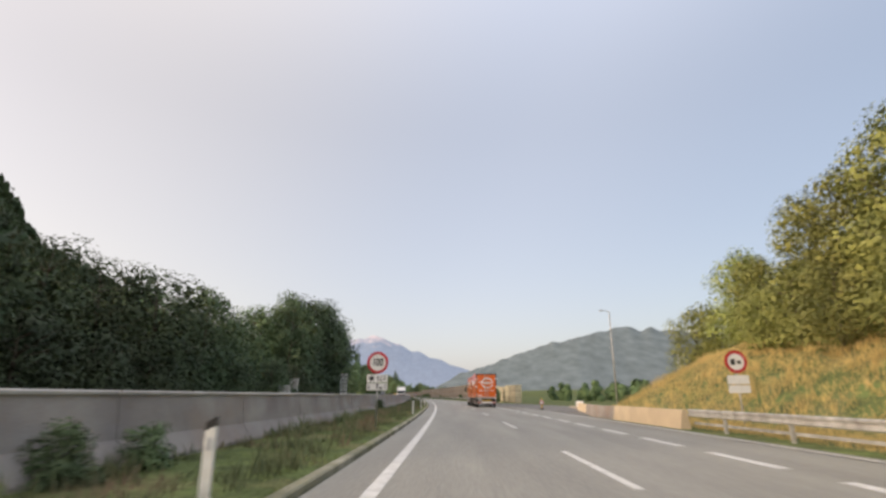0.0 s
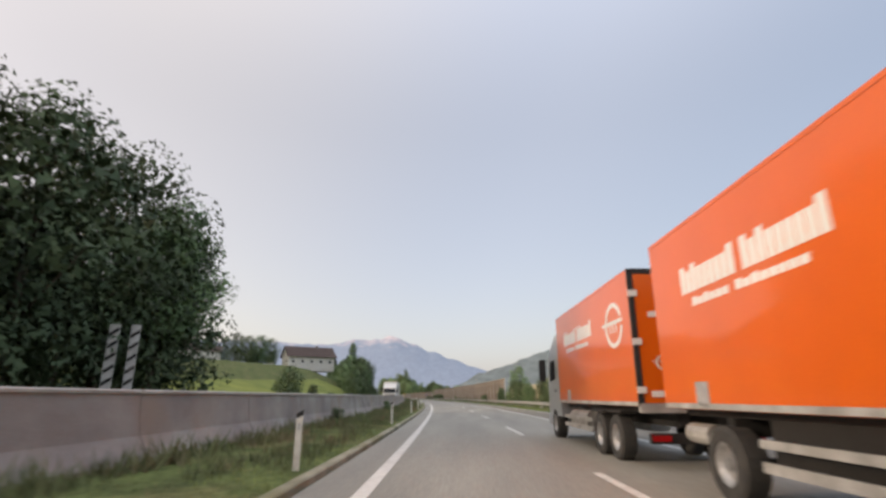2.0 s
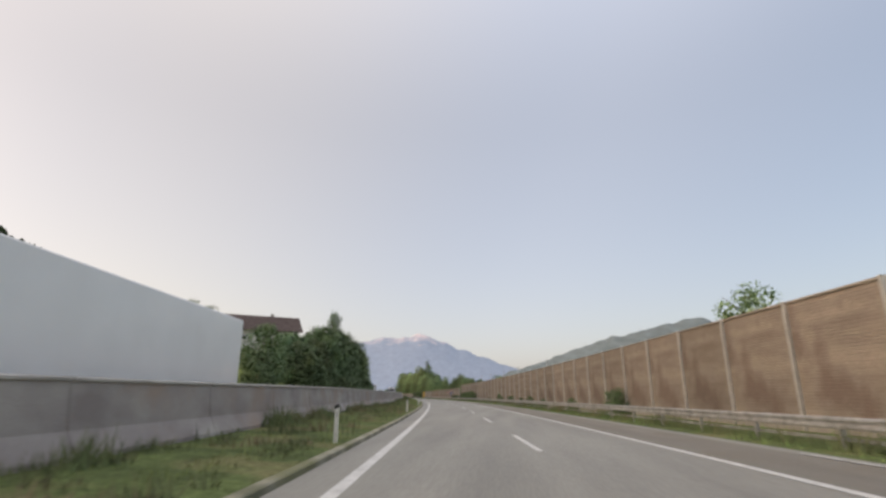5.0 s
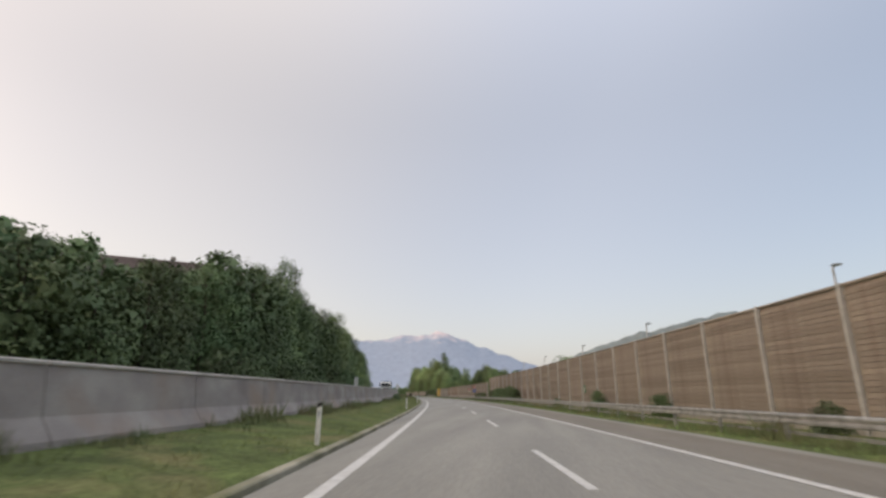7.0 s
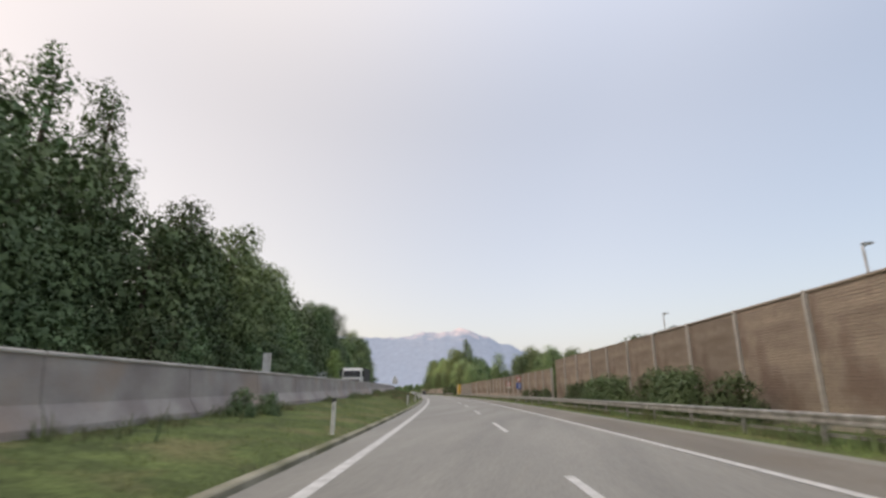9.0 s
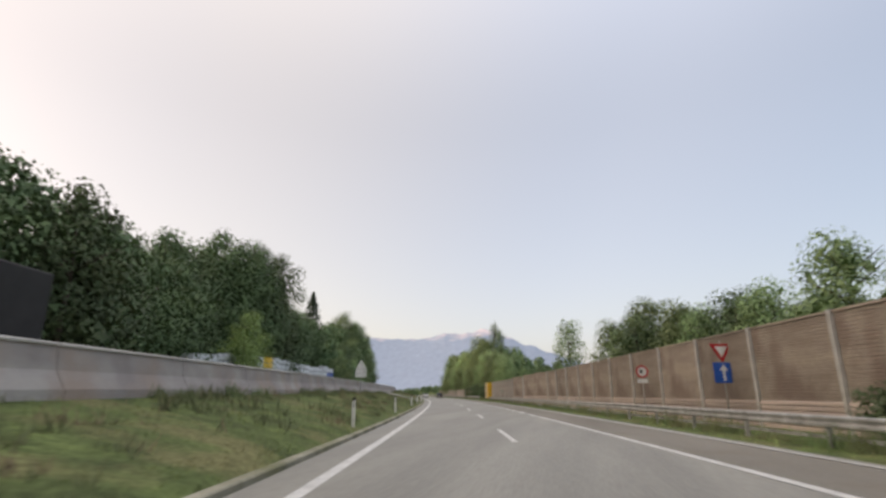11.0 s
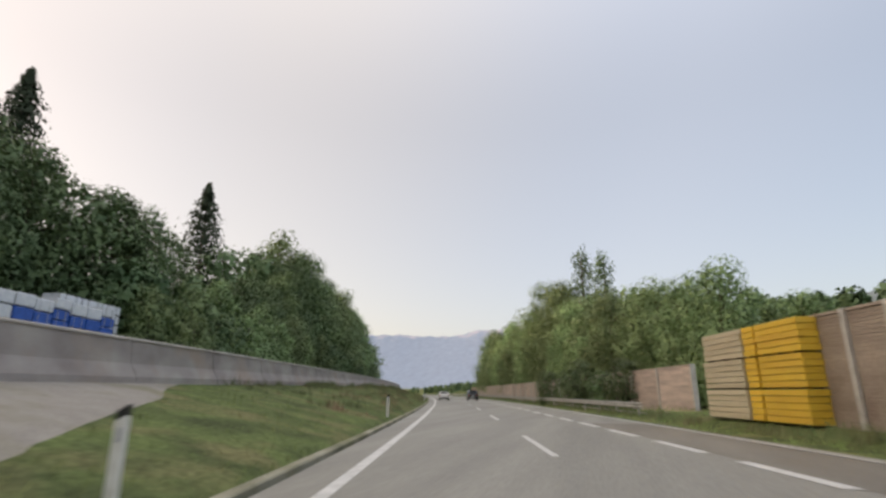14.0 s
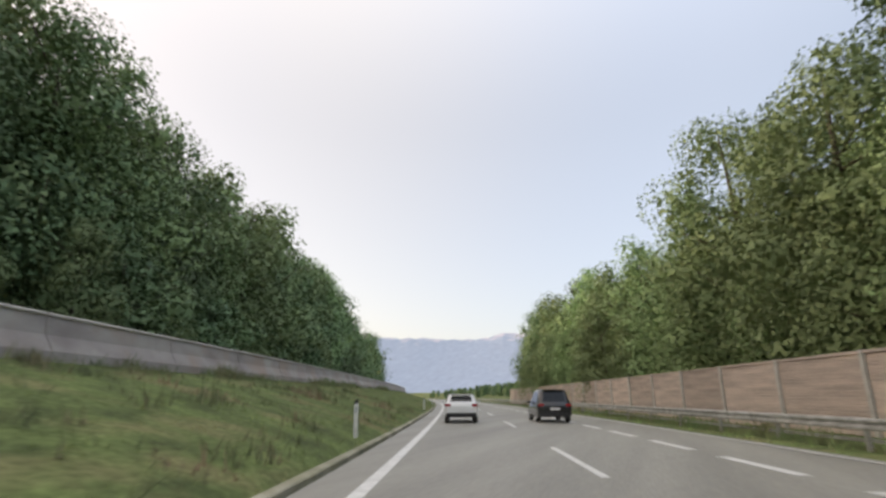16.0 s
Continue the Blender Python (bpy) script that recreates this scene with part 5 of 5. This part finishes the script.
def house(m, length, width, wall_h, roof_h, label, windows):
    ob = thing("house", m, label, "house", "houses above the field")
    wall_b = Mesh()
    L, W = length / 2, width / 2
    wall_b.box(-W, W, -L, L, -2.5, wall_h)
    wall_b.add([(-W, -L, wall_h), (W, -L, wall_h), (0, -L, wall_h + roof_h * 0.94), (-W, L, wall_h), (W, L, wall_h), (0, L, wall_h + roof_h * 0.94)], [(0, 1, 2), (5, 4, 3)])
    part("wall", wall_b, WALL_WHITE, ob)
    roof = Mesh()
    e, t = 0.9, 0.25
    for sgn in (-1, 1):
        x1, z1 = sgn * (W + e), wall_h - roof_h * e / W
        roof.add([(0, -L - e, wall_h + roof_h), (x1, -L - e, z1), (x1, L + e, z1), (0, L + e, wall_h + roof_h), (0, -L - e, wall_h + roof_h + t), (x1, -L - e, z1 + t), (x1, L + e, z1 + t), (0, L + e, wall_h + roof_h + t)], [(0, 1, 2, 3), (7, 6, 5, 4), (0, 4, 5, 1), (2, 6, 7, 3), (1, 5, 6, 2)])
    part("roof", roof, ROOF, ob, "dark brown pitched roof")
    part("chimney", Mesh().box(-0.4, 0.4, L * 0.3, L * 0.3 + 0.8, wall_h + roof_h * 0.5, wall_h + roof_h + 0.9, 0.03), CONCRETE, ob)
    for face in ("x", "y"):
        n = windows if face == "x" else max(2, windows // 2)
        for i in range(n):
            c = (-L if face == "x" else -W) + (2 * L if face == "x" else 2 * W) * (i + 0.5) / n
            w = part("window", Mesh().box(W, W + 0.05, c - 0.65, c + 0.65, 1.0, 2.3) if face == "x" else Mesh().box(c - 0.65, c + 0.65, -L - 0.05, -L, 1.0, 2.3), SIGN_WHITE, ob, "white window frame")
            part("pane", Mesh().box(W + 0.052, W + 0.06, c - 0.55, c + 0.55, 1.1, 2.2) if face == "x" else Mesh().box(c - 0.55, c + 0.55, -L - 0.06, -L - 0.052, 1.1, 2.2), GLASS_DARK, w, "dark glass")
    return ob


house(on_road(320, -105, 16.2, -66), 31, 11, 6.0, 2.5, "long low white farm building with a dark roof", 6)
house(on_road(315.5, -48, 15.2, -67), 21, 12, 4.2, 4.2, "white farmhouse with a dark brown pitched roof", 5)
garden = Mesh()
garden.box(-12, 0, -0.15, 0.15, -1.5, 1.2, 0.02)
tagged(part("garden_wall", garden, WALL_WHITE), "low white garden wall beside the house", "wall").matrix_world = on_road(302, -61, 14.2, -8)

# ---- vehicles ----


def wheel(parent, x, y, r, w, side):
    """A tyre and rim on an axle along x; side says which way the rim faces."""
    ty = part("tyre", Mesh().lathe_x([(-w / 2, r * 0.58), (-w / 2, r * 0.9), (-w * 0.38, r), (w * 0.38, r), (w / 2, r * 0.9), (w / 2, r * 0.58)], 0, 0, 0, 22), RUBBER, parent, smooth=False)
    ty.matrix_basis = pose(x, y, r)
    part("rim", Mesh().lathe_x([(side * w * 0.46, r * 0.58), (side * w * 0.42, r * 0.5), (side * w * 0.2, r * 0.4), (side * w * 0.22, r * 0.2), (side * w * 0.44, r * 0.17), (side * w * 0.46, 0.01)], 0, 0, 0, 18), RIM, ty, "dull metal rim")
    return ty


def emblem(parent, cx, cz, r, y, face):
    """The haulier's mark as plain shapes: a broken ring with a bar. face 0: on the rear, 1: on the flank."""
    m = Mesh().ring(cx, cz, y, r * 0.8, r, 0.006, 30, (20, 352), 0.82)
    m.box(cx - r * 1.35, cx + r * 0.98, y, y + 0.006, cz + 0.02, cz + r * 0.17)
    for k in (-0.35, 0.0, 0.35):
        m.add([(cx + (k - 0.16) * r, y, cz + 0.1 * r), (cx + (k - 0.02) * r, y, cz + 0.1 * r), (cx + (k + 0.08) * r, y, cz - 0.28 * r), (cx + (k - 0.06) * r, y, cz - 0.28 * r)], [(0, 1, 2, 3)])
    if face:
        m.v = [(y2 - 0.0, -x2, z2) for x2, y2, z2 in m.v]
    return part("emblem", m, WHITE_PAINT, parent, "white ring and bar mark")


def cargo_box(parent, y0, y1, W, z0, z1):
    """An orange box body from y0 (rear) to y1, with frame, doors and marks."""
    body = part("box_body", Mesh().box(-W, W, y0 + 0.05, y1, z0, z1, 0.03), ORANGE, parent, "orange box body")
    fr = Mesh()
    for x in (-W - 0.005, W - 0.1):
        fr.box(x, x + 0.105, y0, y0 + 0.08, z0, z1 + 0.01)
    fr.box(-W, W, y0, y0 + 0.08, z1 - 0.1, z1 + 0.012)
    part("rear_frame", fr, CHASSIS, parent, "dark steel rear frame")
    part("rear_sill", Mesh().box(-W, W, y0 - 0.02, y0 + 0.1, z0 - 0.12, z0 + 0.06, 0.02), GALVANISED, parent, "grey sill")
    for sgn in (-1, 1):
        x0, x1 = sorted((sgn * 0.012, sgn * (W - 0.11)))
        door = part("rear_door", Mesh().box(x0, x1, y0 + 0.01, y0 + 0.05, z0 + 0.07, z1 - 0.11, 0.01), ORANGE, parent, "orange rear door")
        for x in (sgn * 0.1, sgn * 0.2):
            part("lock_rod", Mesh().tube((x, y0 - 0.012, z0 + 0.02), (x, y0 - 0.012, z1 - 0.06), 0.016, sides=6), GALVANISED, door, "steel lock rod")
        for z in (z0 + 0.25, z0 + 1.2, z0 + 2.2):
            x2, x3 = sorted((sgn * (W - 0.16), sgn * (W + 0.015)))
            part("hinge", Mesh().box(x2, x3, y0 - 0.01, y0 + 0.03, z, z + 0.13), SIGN_WHITE, door, "white hinge")
    emblem(parent, 0.12, z0 + 1.75, 0.78, y0 - 0.002, 0)
    emblem(parent, -0.68, z0 + 0.85, 0.2, y0 - 0.002, 0)
    rear = Mesh()
    for x0, x1, a, b in ((-0.4, 0.0, 0.82, 0.9), (0.05, 0.32, 0.82, 0.9), (0.45, 0.9, 0.82, 0.9), (-1.02, -0.5, 0.18, 0.3)):
        rear.box(x0, x1, y0 - 0.004, y0 + 0.008, z0 + a, z0 + b)
    part("rear_lettering", rear, WHITE_PAINT, parent, "white bars of lettering")
    L = y1 - y0
    for sgn in (-1, 1):
        x = sgn * (W + 0.004)
        t = Mesh()
        for a, b, za, zb in ((0.2, 0.41, 1.74, 2.16), (0.43, 0.64, 1.74, 2.16), (0.24, 0.38, 1.52, 1.65), (0.4, 0.59, 1.52, 1.65)):
            ya, yb = y1 - L * b + 0.4, y1 - L * a + 0.4
            n = max(2, int((yb - ya) / 0.17))
            for q in range(n):
                p0 = ya + (yb - ya) * q / n
                t.box(min(x, x - sgn * 0.008), max(x, x - sgn * 0.008), p0 + 0.01, p0 + (yb - ya) / n * 0.93, z0 + za, z0 + zb - (0.0, 0.2, 0.0, 0.2, 0.2, 0.2, 0.2, 0.2)[(n - 1 - q) % 8] * (zb - za))
        part("side_lettering", t, WHITE_PAINT, parent, "white bars of lettering")
        part("side_rail", Mesh().box(min(x, x - sgn * 0.03), max(x, x - sgn * 0.03), y0 + 0.1, y1, z0 + 0.01, z0 + 0.09), GALVANISED, parent, "grey lower rail")
        part("side_plate", Mesh().box(min(x, x - sgn * 0.01), max(x, x - sgn * 0.01), y1 - 1.6, y1 - 1.2, z0 + 0.05, z0 + 0.4), SIGN_BACK, parent, "grey data plate")
    e = emblem(parent, 0, 0, 0.62, 0, 1)
    e.matrix_basis = pose(-W - 0.008, y0 + 1.2, z0 + 1.75)
    part("roof_rail", Mesh().box(-W - 0.006, -W + 0.05, y0 + 0.08, y1, z1 - 0.05, z1 + 0.012), ORANGE, parent)


W = 1.275
trailer = thing("truck_trailer", on_road(66.6 + 4, 6.3) @ Matrix.Translation((0, -4, 0)), "orange box trailer with white markings behind a truck", "trailer")
cargo_box(trailer, 0.0, 7.75, W, 1.2, 4.06)
part("chassis", Mesh().box(-0.5, -0.35, 0.2, 7.6, 0.85, 1.1).box(0.35, 0.5, 0.2, 7.6, 0.85, 1.1).box(-1.1, 1.1, 1.0, 1.2, 0.85, 1.1).box(-1.1, 1.1, 5.9, 6.1, 0.85, 1.1), CHASSIS, trailer)
part("bumper", Mesh().box(-1.15, 1.15, 0.05, 0.17, 0.5, 0.72, 0.02), SIGN_WHITE, trailer, "white rear bumper")
for x in (-0.92, 0.92):
    part("tail_light", Mesh().box(x - 0.2, x + 0.2, 0.02, 0.06, 0.55, 0.68, 0.01), TAIL_RED, trailer, "red tail light")
part("yellow_board", Mesh().box(-0.6, 0.55, 0.06, 0.1, 0.76, 0.9, 0.01), YELLOW, trailer, "yellow reflective board")
part("grey_box", Mesh().box(-1.0, -0.62, 0.2, 0.5, 0.78, 1.06, 0.02), SIGN_BACK, trailer, "grey box under the floor")
part("plate_bar", Mesh().box(-0.28, 0.28, 0.035, 0.05, 0.56, 0.67), SIGN_WHITE, trailer, "plain pale plate")
for y in (1.5, 6.0):
    for sgn in (-1, 1):
        wheel(trailer, sgn * 1.08, y, 0.5, 0.36, sgn)
    part("axle", Mesh().tube((-0.95, y, 0.5), (0.95, y, 0.5), 0.08, sides=8), CHASSIS, trailer)
part("side_guard", Mesh().box(-1.2, -1.15, 2.3, 5.2, 0.5, 0.62).box(-1.2, -1.15, 2.3, 5.2, 0.78, 0.88), GALVANISED, trailer, "pale side guard")
for x in (-1.26, 0.9):
    part("mudguard", Mesh().box(x, x + 0.36, 0.85, 2.1, 1.02, 1.08, 0.02), CHASSIS, trailer)
# filler box added to make the black shade under the trailer
part("pallet_box", Mesh().box(-1.02, 1.02, 2.3, 5.2, 0.48, 1.14, 0.03), CHASSIS, trailer, "dark filler box added for the shade under the floor")
part("underbody", Mesh().box(-1.0, 1.0, 0.3, 7.6, 1.1, 1.19), CHASSIS, trailer)
part("air_tank", Mesh().tube((-0.95, 6.75, 0.82), (-0.95, 7.5, 0.82), 0.16, sides=12), GALVANISED, trailer, "dull metal air tank")
part("air_tank", Mesh().tube((-0.9, 0.55, 0.9), (-0.9, 0.95, 0.9), 0.12, sides=10), GALVANISED, trailer, "dull metal air tank")
part("drawbar", Mesh().box(-0.08, 0.08, 7.4, 9.2, 0.62, 0.76), CHASSIS, trailer)


def cab(parent, y0, paint, W=1.22, top=3.55):
    """A cab-over lorry cab whose back stands at y0 and whose nose looks along +y."""
    prof = [(0.0, 0.75), (2.1, 0.75), (2.22, 1.1), (2.2, 1.85), (2.0, 2.75), (1.72, 3.05), (0.55, top), (0.0, top)]
    m = Mesh()
    n = len(prof)
    for x, k in ((-W, 0.0), (-W + 0.1, 0.06), (W - 0.1, 0.06), (W, 0.0)):
        m.v += [(x, y0 + (p if p < 0.3 else p + k - 0.06), z - (0.05 if k == 0 and z > 3 else 0)) for p, z in prof]
    m.f = [(j * n + i, j * n + (i + 1) % n, (j + 1) * n + (i + 1) % n, (j + 1) * n + i) for j in range(3) for i in range(n)] + [tuple(range(n - 1, -1, -1)), tuple(range(3 * n, 4 * n))]
    body = part("cab", m, paint, parent, "cab with a tall sloping roof")
    part("windscreen", Mesh().add([(-W + 0.12, y0 + 2.21, 1.9), (W - 0.12, y0 + 2.21, 1.9), (W - 0.16, y0 + 2.03, 2.72), (-W + 0.16, y0 + 2.03, 2.72)], [(0, 1, 2, 3)]), GLASS_DARK, body, "dark windscreen")
    part("grille", Mesh().box(-W + 0.2, W - 0.2, y0 + 2.2, y0 + 2.25, 1.0, 1.6, 0.02), CHASSIS, body, "dark grille")
    part("bumper", Mesh().box(-W, W, y0 + 1.9, y0 + 2.3, 0.4, 0.85, 0.05), paint, body)
    for sgn in (-1, 1):
        x0, x1 = sorted((sgn * (W + 0.002), sgn * (W + 0.012)))
        part("side_window", Mesh().add([(x1 if sgn > 0 else x0, y0 + a, z) for a, z in ((0.75, 2.0), (1.75, 1.92), (1.72, 2.3), (1.55, 2.65), (0.75, 2.65))], [(0, 1, 2, 3, 4)]), GLASS_DARK, body, "dark side window")
        part("door_handle", Mesh().box(x0, x1 + 0.0, y0 + 0.7, y0 + 0.9, 1.55, 1.65), BLACK, body, "black handle")
        mx0, mx1 = sorted((sgn * (W + 0.1), sgn * (W + 0.34)))
        part("mirror", Mesh().box(mx0, mx1, y0 + 2.0, y0 + 2.14, 1.95, 2.75, 0.05).tube((sgn * W, y0 + 1.95, 2.7), (sgn * (W + 0.2), y0 + 2.07, 2.7), 0.02, sides=6), BLACK, body, "black door mirror")
        part("head_lamp", Mesh().box(sgn * (W - 0.3) - 0.18, sgn * (W - 0.3) + 0.18, y0 + 2.29, y0 + 2.32, 0.55, 0.75), SIGN_WHITE, body, "pale head lamp")
        part("step", Mesh().box(min(sgn * (W - 0.15), sgn * (W + 0.02)), max(sgn * (W - 0.15), sgn * (W + 0.02)), y0 + 1.5, y0 + 2.0, 0.42, 0.8, 0.03), paint, body)
    return body


lorry = thing("box_truck", on_road(75.6 + 5, 6.3) @ Matrix.Translation((0, -5, 0)), "truck with an orange box body and a grey cab", "truck")
cargo_box(lorry, 0.0, 7.5, W, 1.2, 3.98)
cab(lorry, 7.62, CAB_GREY)
part("chassis", Mesh().box(-0.5, -0.3, 0.1, 9.6, 0.8, 1.08).box(0.3, 0.5, 0.1, 9.6, 0.8, 1.08), CHASSIS, lorry)
part("bumper", Mesh().box(-1.1, 1.1, 0.05, 0.17, 0.5, 0.7, 0.02), CHASSIS, lorry)
part("underbody", Mesh().box(-1.0, 1.0, 0.2, 7.5, 1.08, 1.19), CHASSIS, lorry)
for x in (-1.15, 0.6):
    part("fuel_tank", Mesh().box(x, x + 0.55, 4.6, 6.6, 0.45, 1.02, 0.1), GALVANISED, lorry, "metal fuel tank")
part("side_guard", Mesh().box(-1.22, -1.17, 3.9, 7.2, 0.5, 0.62).box(-1.22, -1.17, 3.9, 7.2, 0.75, 0.85), GALVANISED, lorry, "pale side guard")
for y in (1.9, 3.2, 8.7):
    for sgn in (-1, 1):
        wheel(lorry, sgn * 1.06, y, 0.5, 0.34, sgn)
for y in (1.9, 3.2):
    part("mudguard", Mesh().box(-1.25, -0.88, y - 0.55, y + 0.55, 1.03, 1.09, 0.02), CHASSIS, lorry)
for x in (-0.9, 0.9):
    part("tail_light", Mesh().box(x - 0.18, x + 0.18, 0.02, 0.06, 0.55, 0.66, 0.01), TAIL_RED, lorry, "red tail light")

oncoming = thing("white_truck", on_road(166, -7.7, lerp(166, WALL_BASE), 180), "white articulated truck on the oncoming carriageway", "truck")
cab(oncoming, -2.3, WHITE_PAINT, top=3.6)
part("box_body", Mesh().box(-1.275, 1.275, -16.2, -2.9, 1.1, 4.0, 0.04), WHITE_PAINT, oncoming, "long white box body")
part("chassis", Mesh().box(-0.5, 0.5, -16, 0, 0.7, 1.08), CHASSIS, oncoming)
for y in (-1.0, -4.2, -11.5, -12.8, -14.1):
    for sgn in (-1, 1):
        wheel(oncoming, sgn * 1.06, y, 0.5, 0.34, sgn)
far_truck = thing("tanker_truck", on_road(362, -9.8, lerp(362, WALL_BASE), 180), "dark truck with a white cab on the oncoming carriageway", "truck")
cab(far_truck, -2.3, WHITE_PAINT, top=3.0)
part("box_body", Mesh().box(-1.2, 1.2, -9.5, -2.8, 1.1, 3.2, 0.05), CHASSIS, far_truck, "dark body")
for y in (-1.0, -6.5, -8.0):
    for sgn in (-1, 1):
        wheel(far_truck, sgn * 1.06, y, 0.5, 0.34, sgn)


def car(m, paint, label, length, W, height, hatch, name):
    """A car whose nose looks along +y: body lofted from sections, then glass, lamps and wheels."""
    ob = thing(name, m, label, "car")
    L = length
    # y, half width, underside, belt, roof, half width of the roof
    st = [(0.0, W * 0.86, 0.42, 0.8, 0.86, 0.74), (0.06, W * 0.96, 0.34, 0.95, 1.0, 0.76), (0.2, W, 0.3, 1.0, 1.12, 0.74), (0.2 + hatch, W, 0.28, 1.02, height - 0.12, 0.7), (0.35 + hatch, W, 0.28, 1.02, height - 0.02, 0.72),
          (L * 0.45, W, 0.26, 1.0, height, 0.74), (L * 0.58, W, 0.26, 0.97, height - 0.06, 0.73), (L * 0.72, W, 0.26, 0.95, 1.02, 0.8), (L * 0.9, W * 0.97, 0.28, 0.82, 0.86, 0.85), (L * 0.98, W * 0.9, 0.32, 0.7, 0.74, 0.85), (L, W * 0.78, 0.4, 0.6, 0.62, 0.8)]
    b = Mesh()
    for y, w, zu, zb, zr, k in st:
        ring = [(-w * 0.9, zu), (w * 0.9, zu), (w, zu + 0.12), (w, zb - 0.12), (w * 0.95, zb), (w * k + 0.05, zr - 0.06), (w * (k - 0.12), zr), (-w * (k - 0.12), zr), (-w * k - 0.05, zr - 0.06), (-w * 0.95, zb), (-w, zb - 0.12), (-w, zu + 0.12)]
        b.v += [(x, y, z) for x, z in ring]
    n = 12
    b.f = [(i * n + j, i * n + (j + 1) % n, (i + 1) * n + (j + 1) % n, (i + 1) * n + j) for i in range(len(st) - 1) for j in range(n)]
    tail, nose = b.v[:n], b.v[-n:]
    b.add(tail, [tuple(range(n))]).add(nose, [tuple(range(n - 1, -1, -1))])
    body = part("body", b, paint, ob, smooth=True)
    part("rear_window", Mesh().add([(-W * 0.66, 0.17, 1.1), (W * 0.66, 0.17, 1.1), (W * 0.58, 0.16 + hatch * 0.92, height - 0.16), (-W * 0.58, 0.16 + hatch * 0.92, height - 0.16)], [(0, 1, 2, 3)]), GLASS_DARK, body, "dark rear window")
    part("spoiler", Mesh().box(-W * 0.62, W * 0.62, 0.1 + hatch * 0.85, 0.5 + hatch, height - 0.07, height - 0.01, 0.02), paint, body)
    for sgn in (-1, 1):
        part("side_window", Mesh().add([(sgn * (W * 0.965), L * 0.12, 1.05), (sgn * (W * 0.965), L * 0.68, 1.0), (sgn * (W * 0.76 + 0.05), L * 0.55, height - 0.14), (sgn * (W * 0.745 + 0.05), L * 0.2, height - 0.14)], [(0, 1, 2, 3)]), GLASS_DARK, body, "dark side window")
        part("tail_light", Mesh().box(sgn * W * 0.8 - 0.15, sgn * W * 0.8 + 0.15, 0.0, 0.1, 0.86, 0.98, 0.02), TAIL_RED, body, "red tail light")
        part("mirror", Mesh().box(sgn * (W + 0.1) - 0.1, sgn * (W + 0.1) + 0.1, L * 0.62, L * 0.65, 0.98, 1.12, 0.02), paint, body)
        for y in (L * 0.18, L * 0.81):
            wheel(ob, sgn * (W - 0.12), y, 0.33, 0.22, sgn)
    part("bumper", Mesh().box(-W * 0.9, W * 0.9, -0.05, 0.15, 0.3, 0.52, 0.05), BLACK, body, "dark lower bumper")
    part("plate_bar", Mesh().box(-0.26, 0.26, -0.03, 0.02, 0.66, 0.78), SIGN_WHITE, body, "plain pale plate")
    return ob


car(on_road(547.8, 1.55, 0.02), WHITE_PAINT, "white hatchback driving ahead on the motorway", 4.4, 0.9, 1.5, 0.35, "white_car")
car(on_road(548.5, 6.65, 0.02), CAR_BLACK, "black off-road car ahead beside the dashed line", 4.5, 0.93, 1.75, 0.12, "black_car")
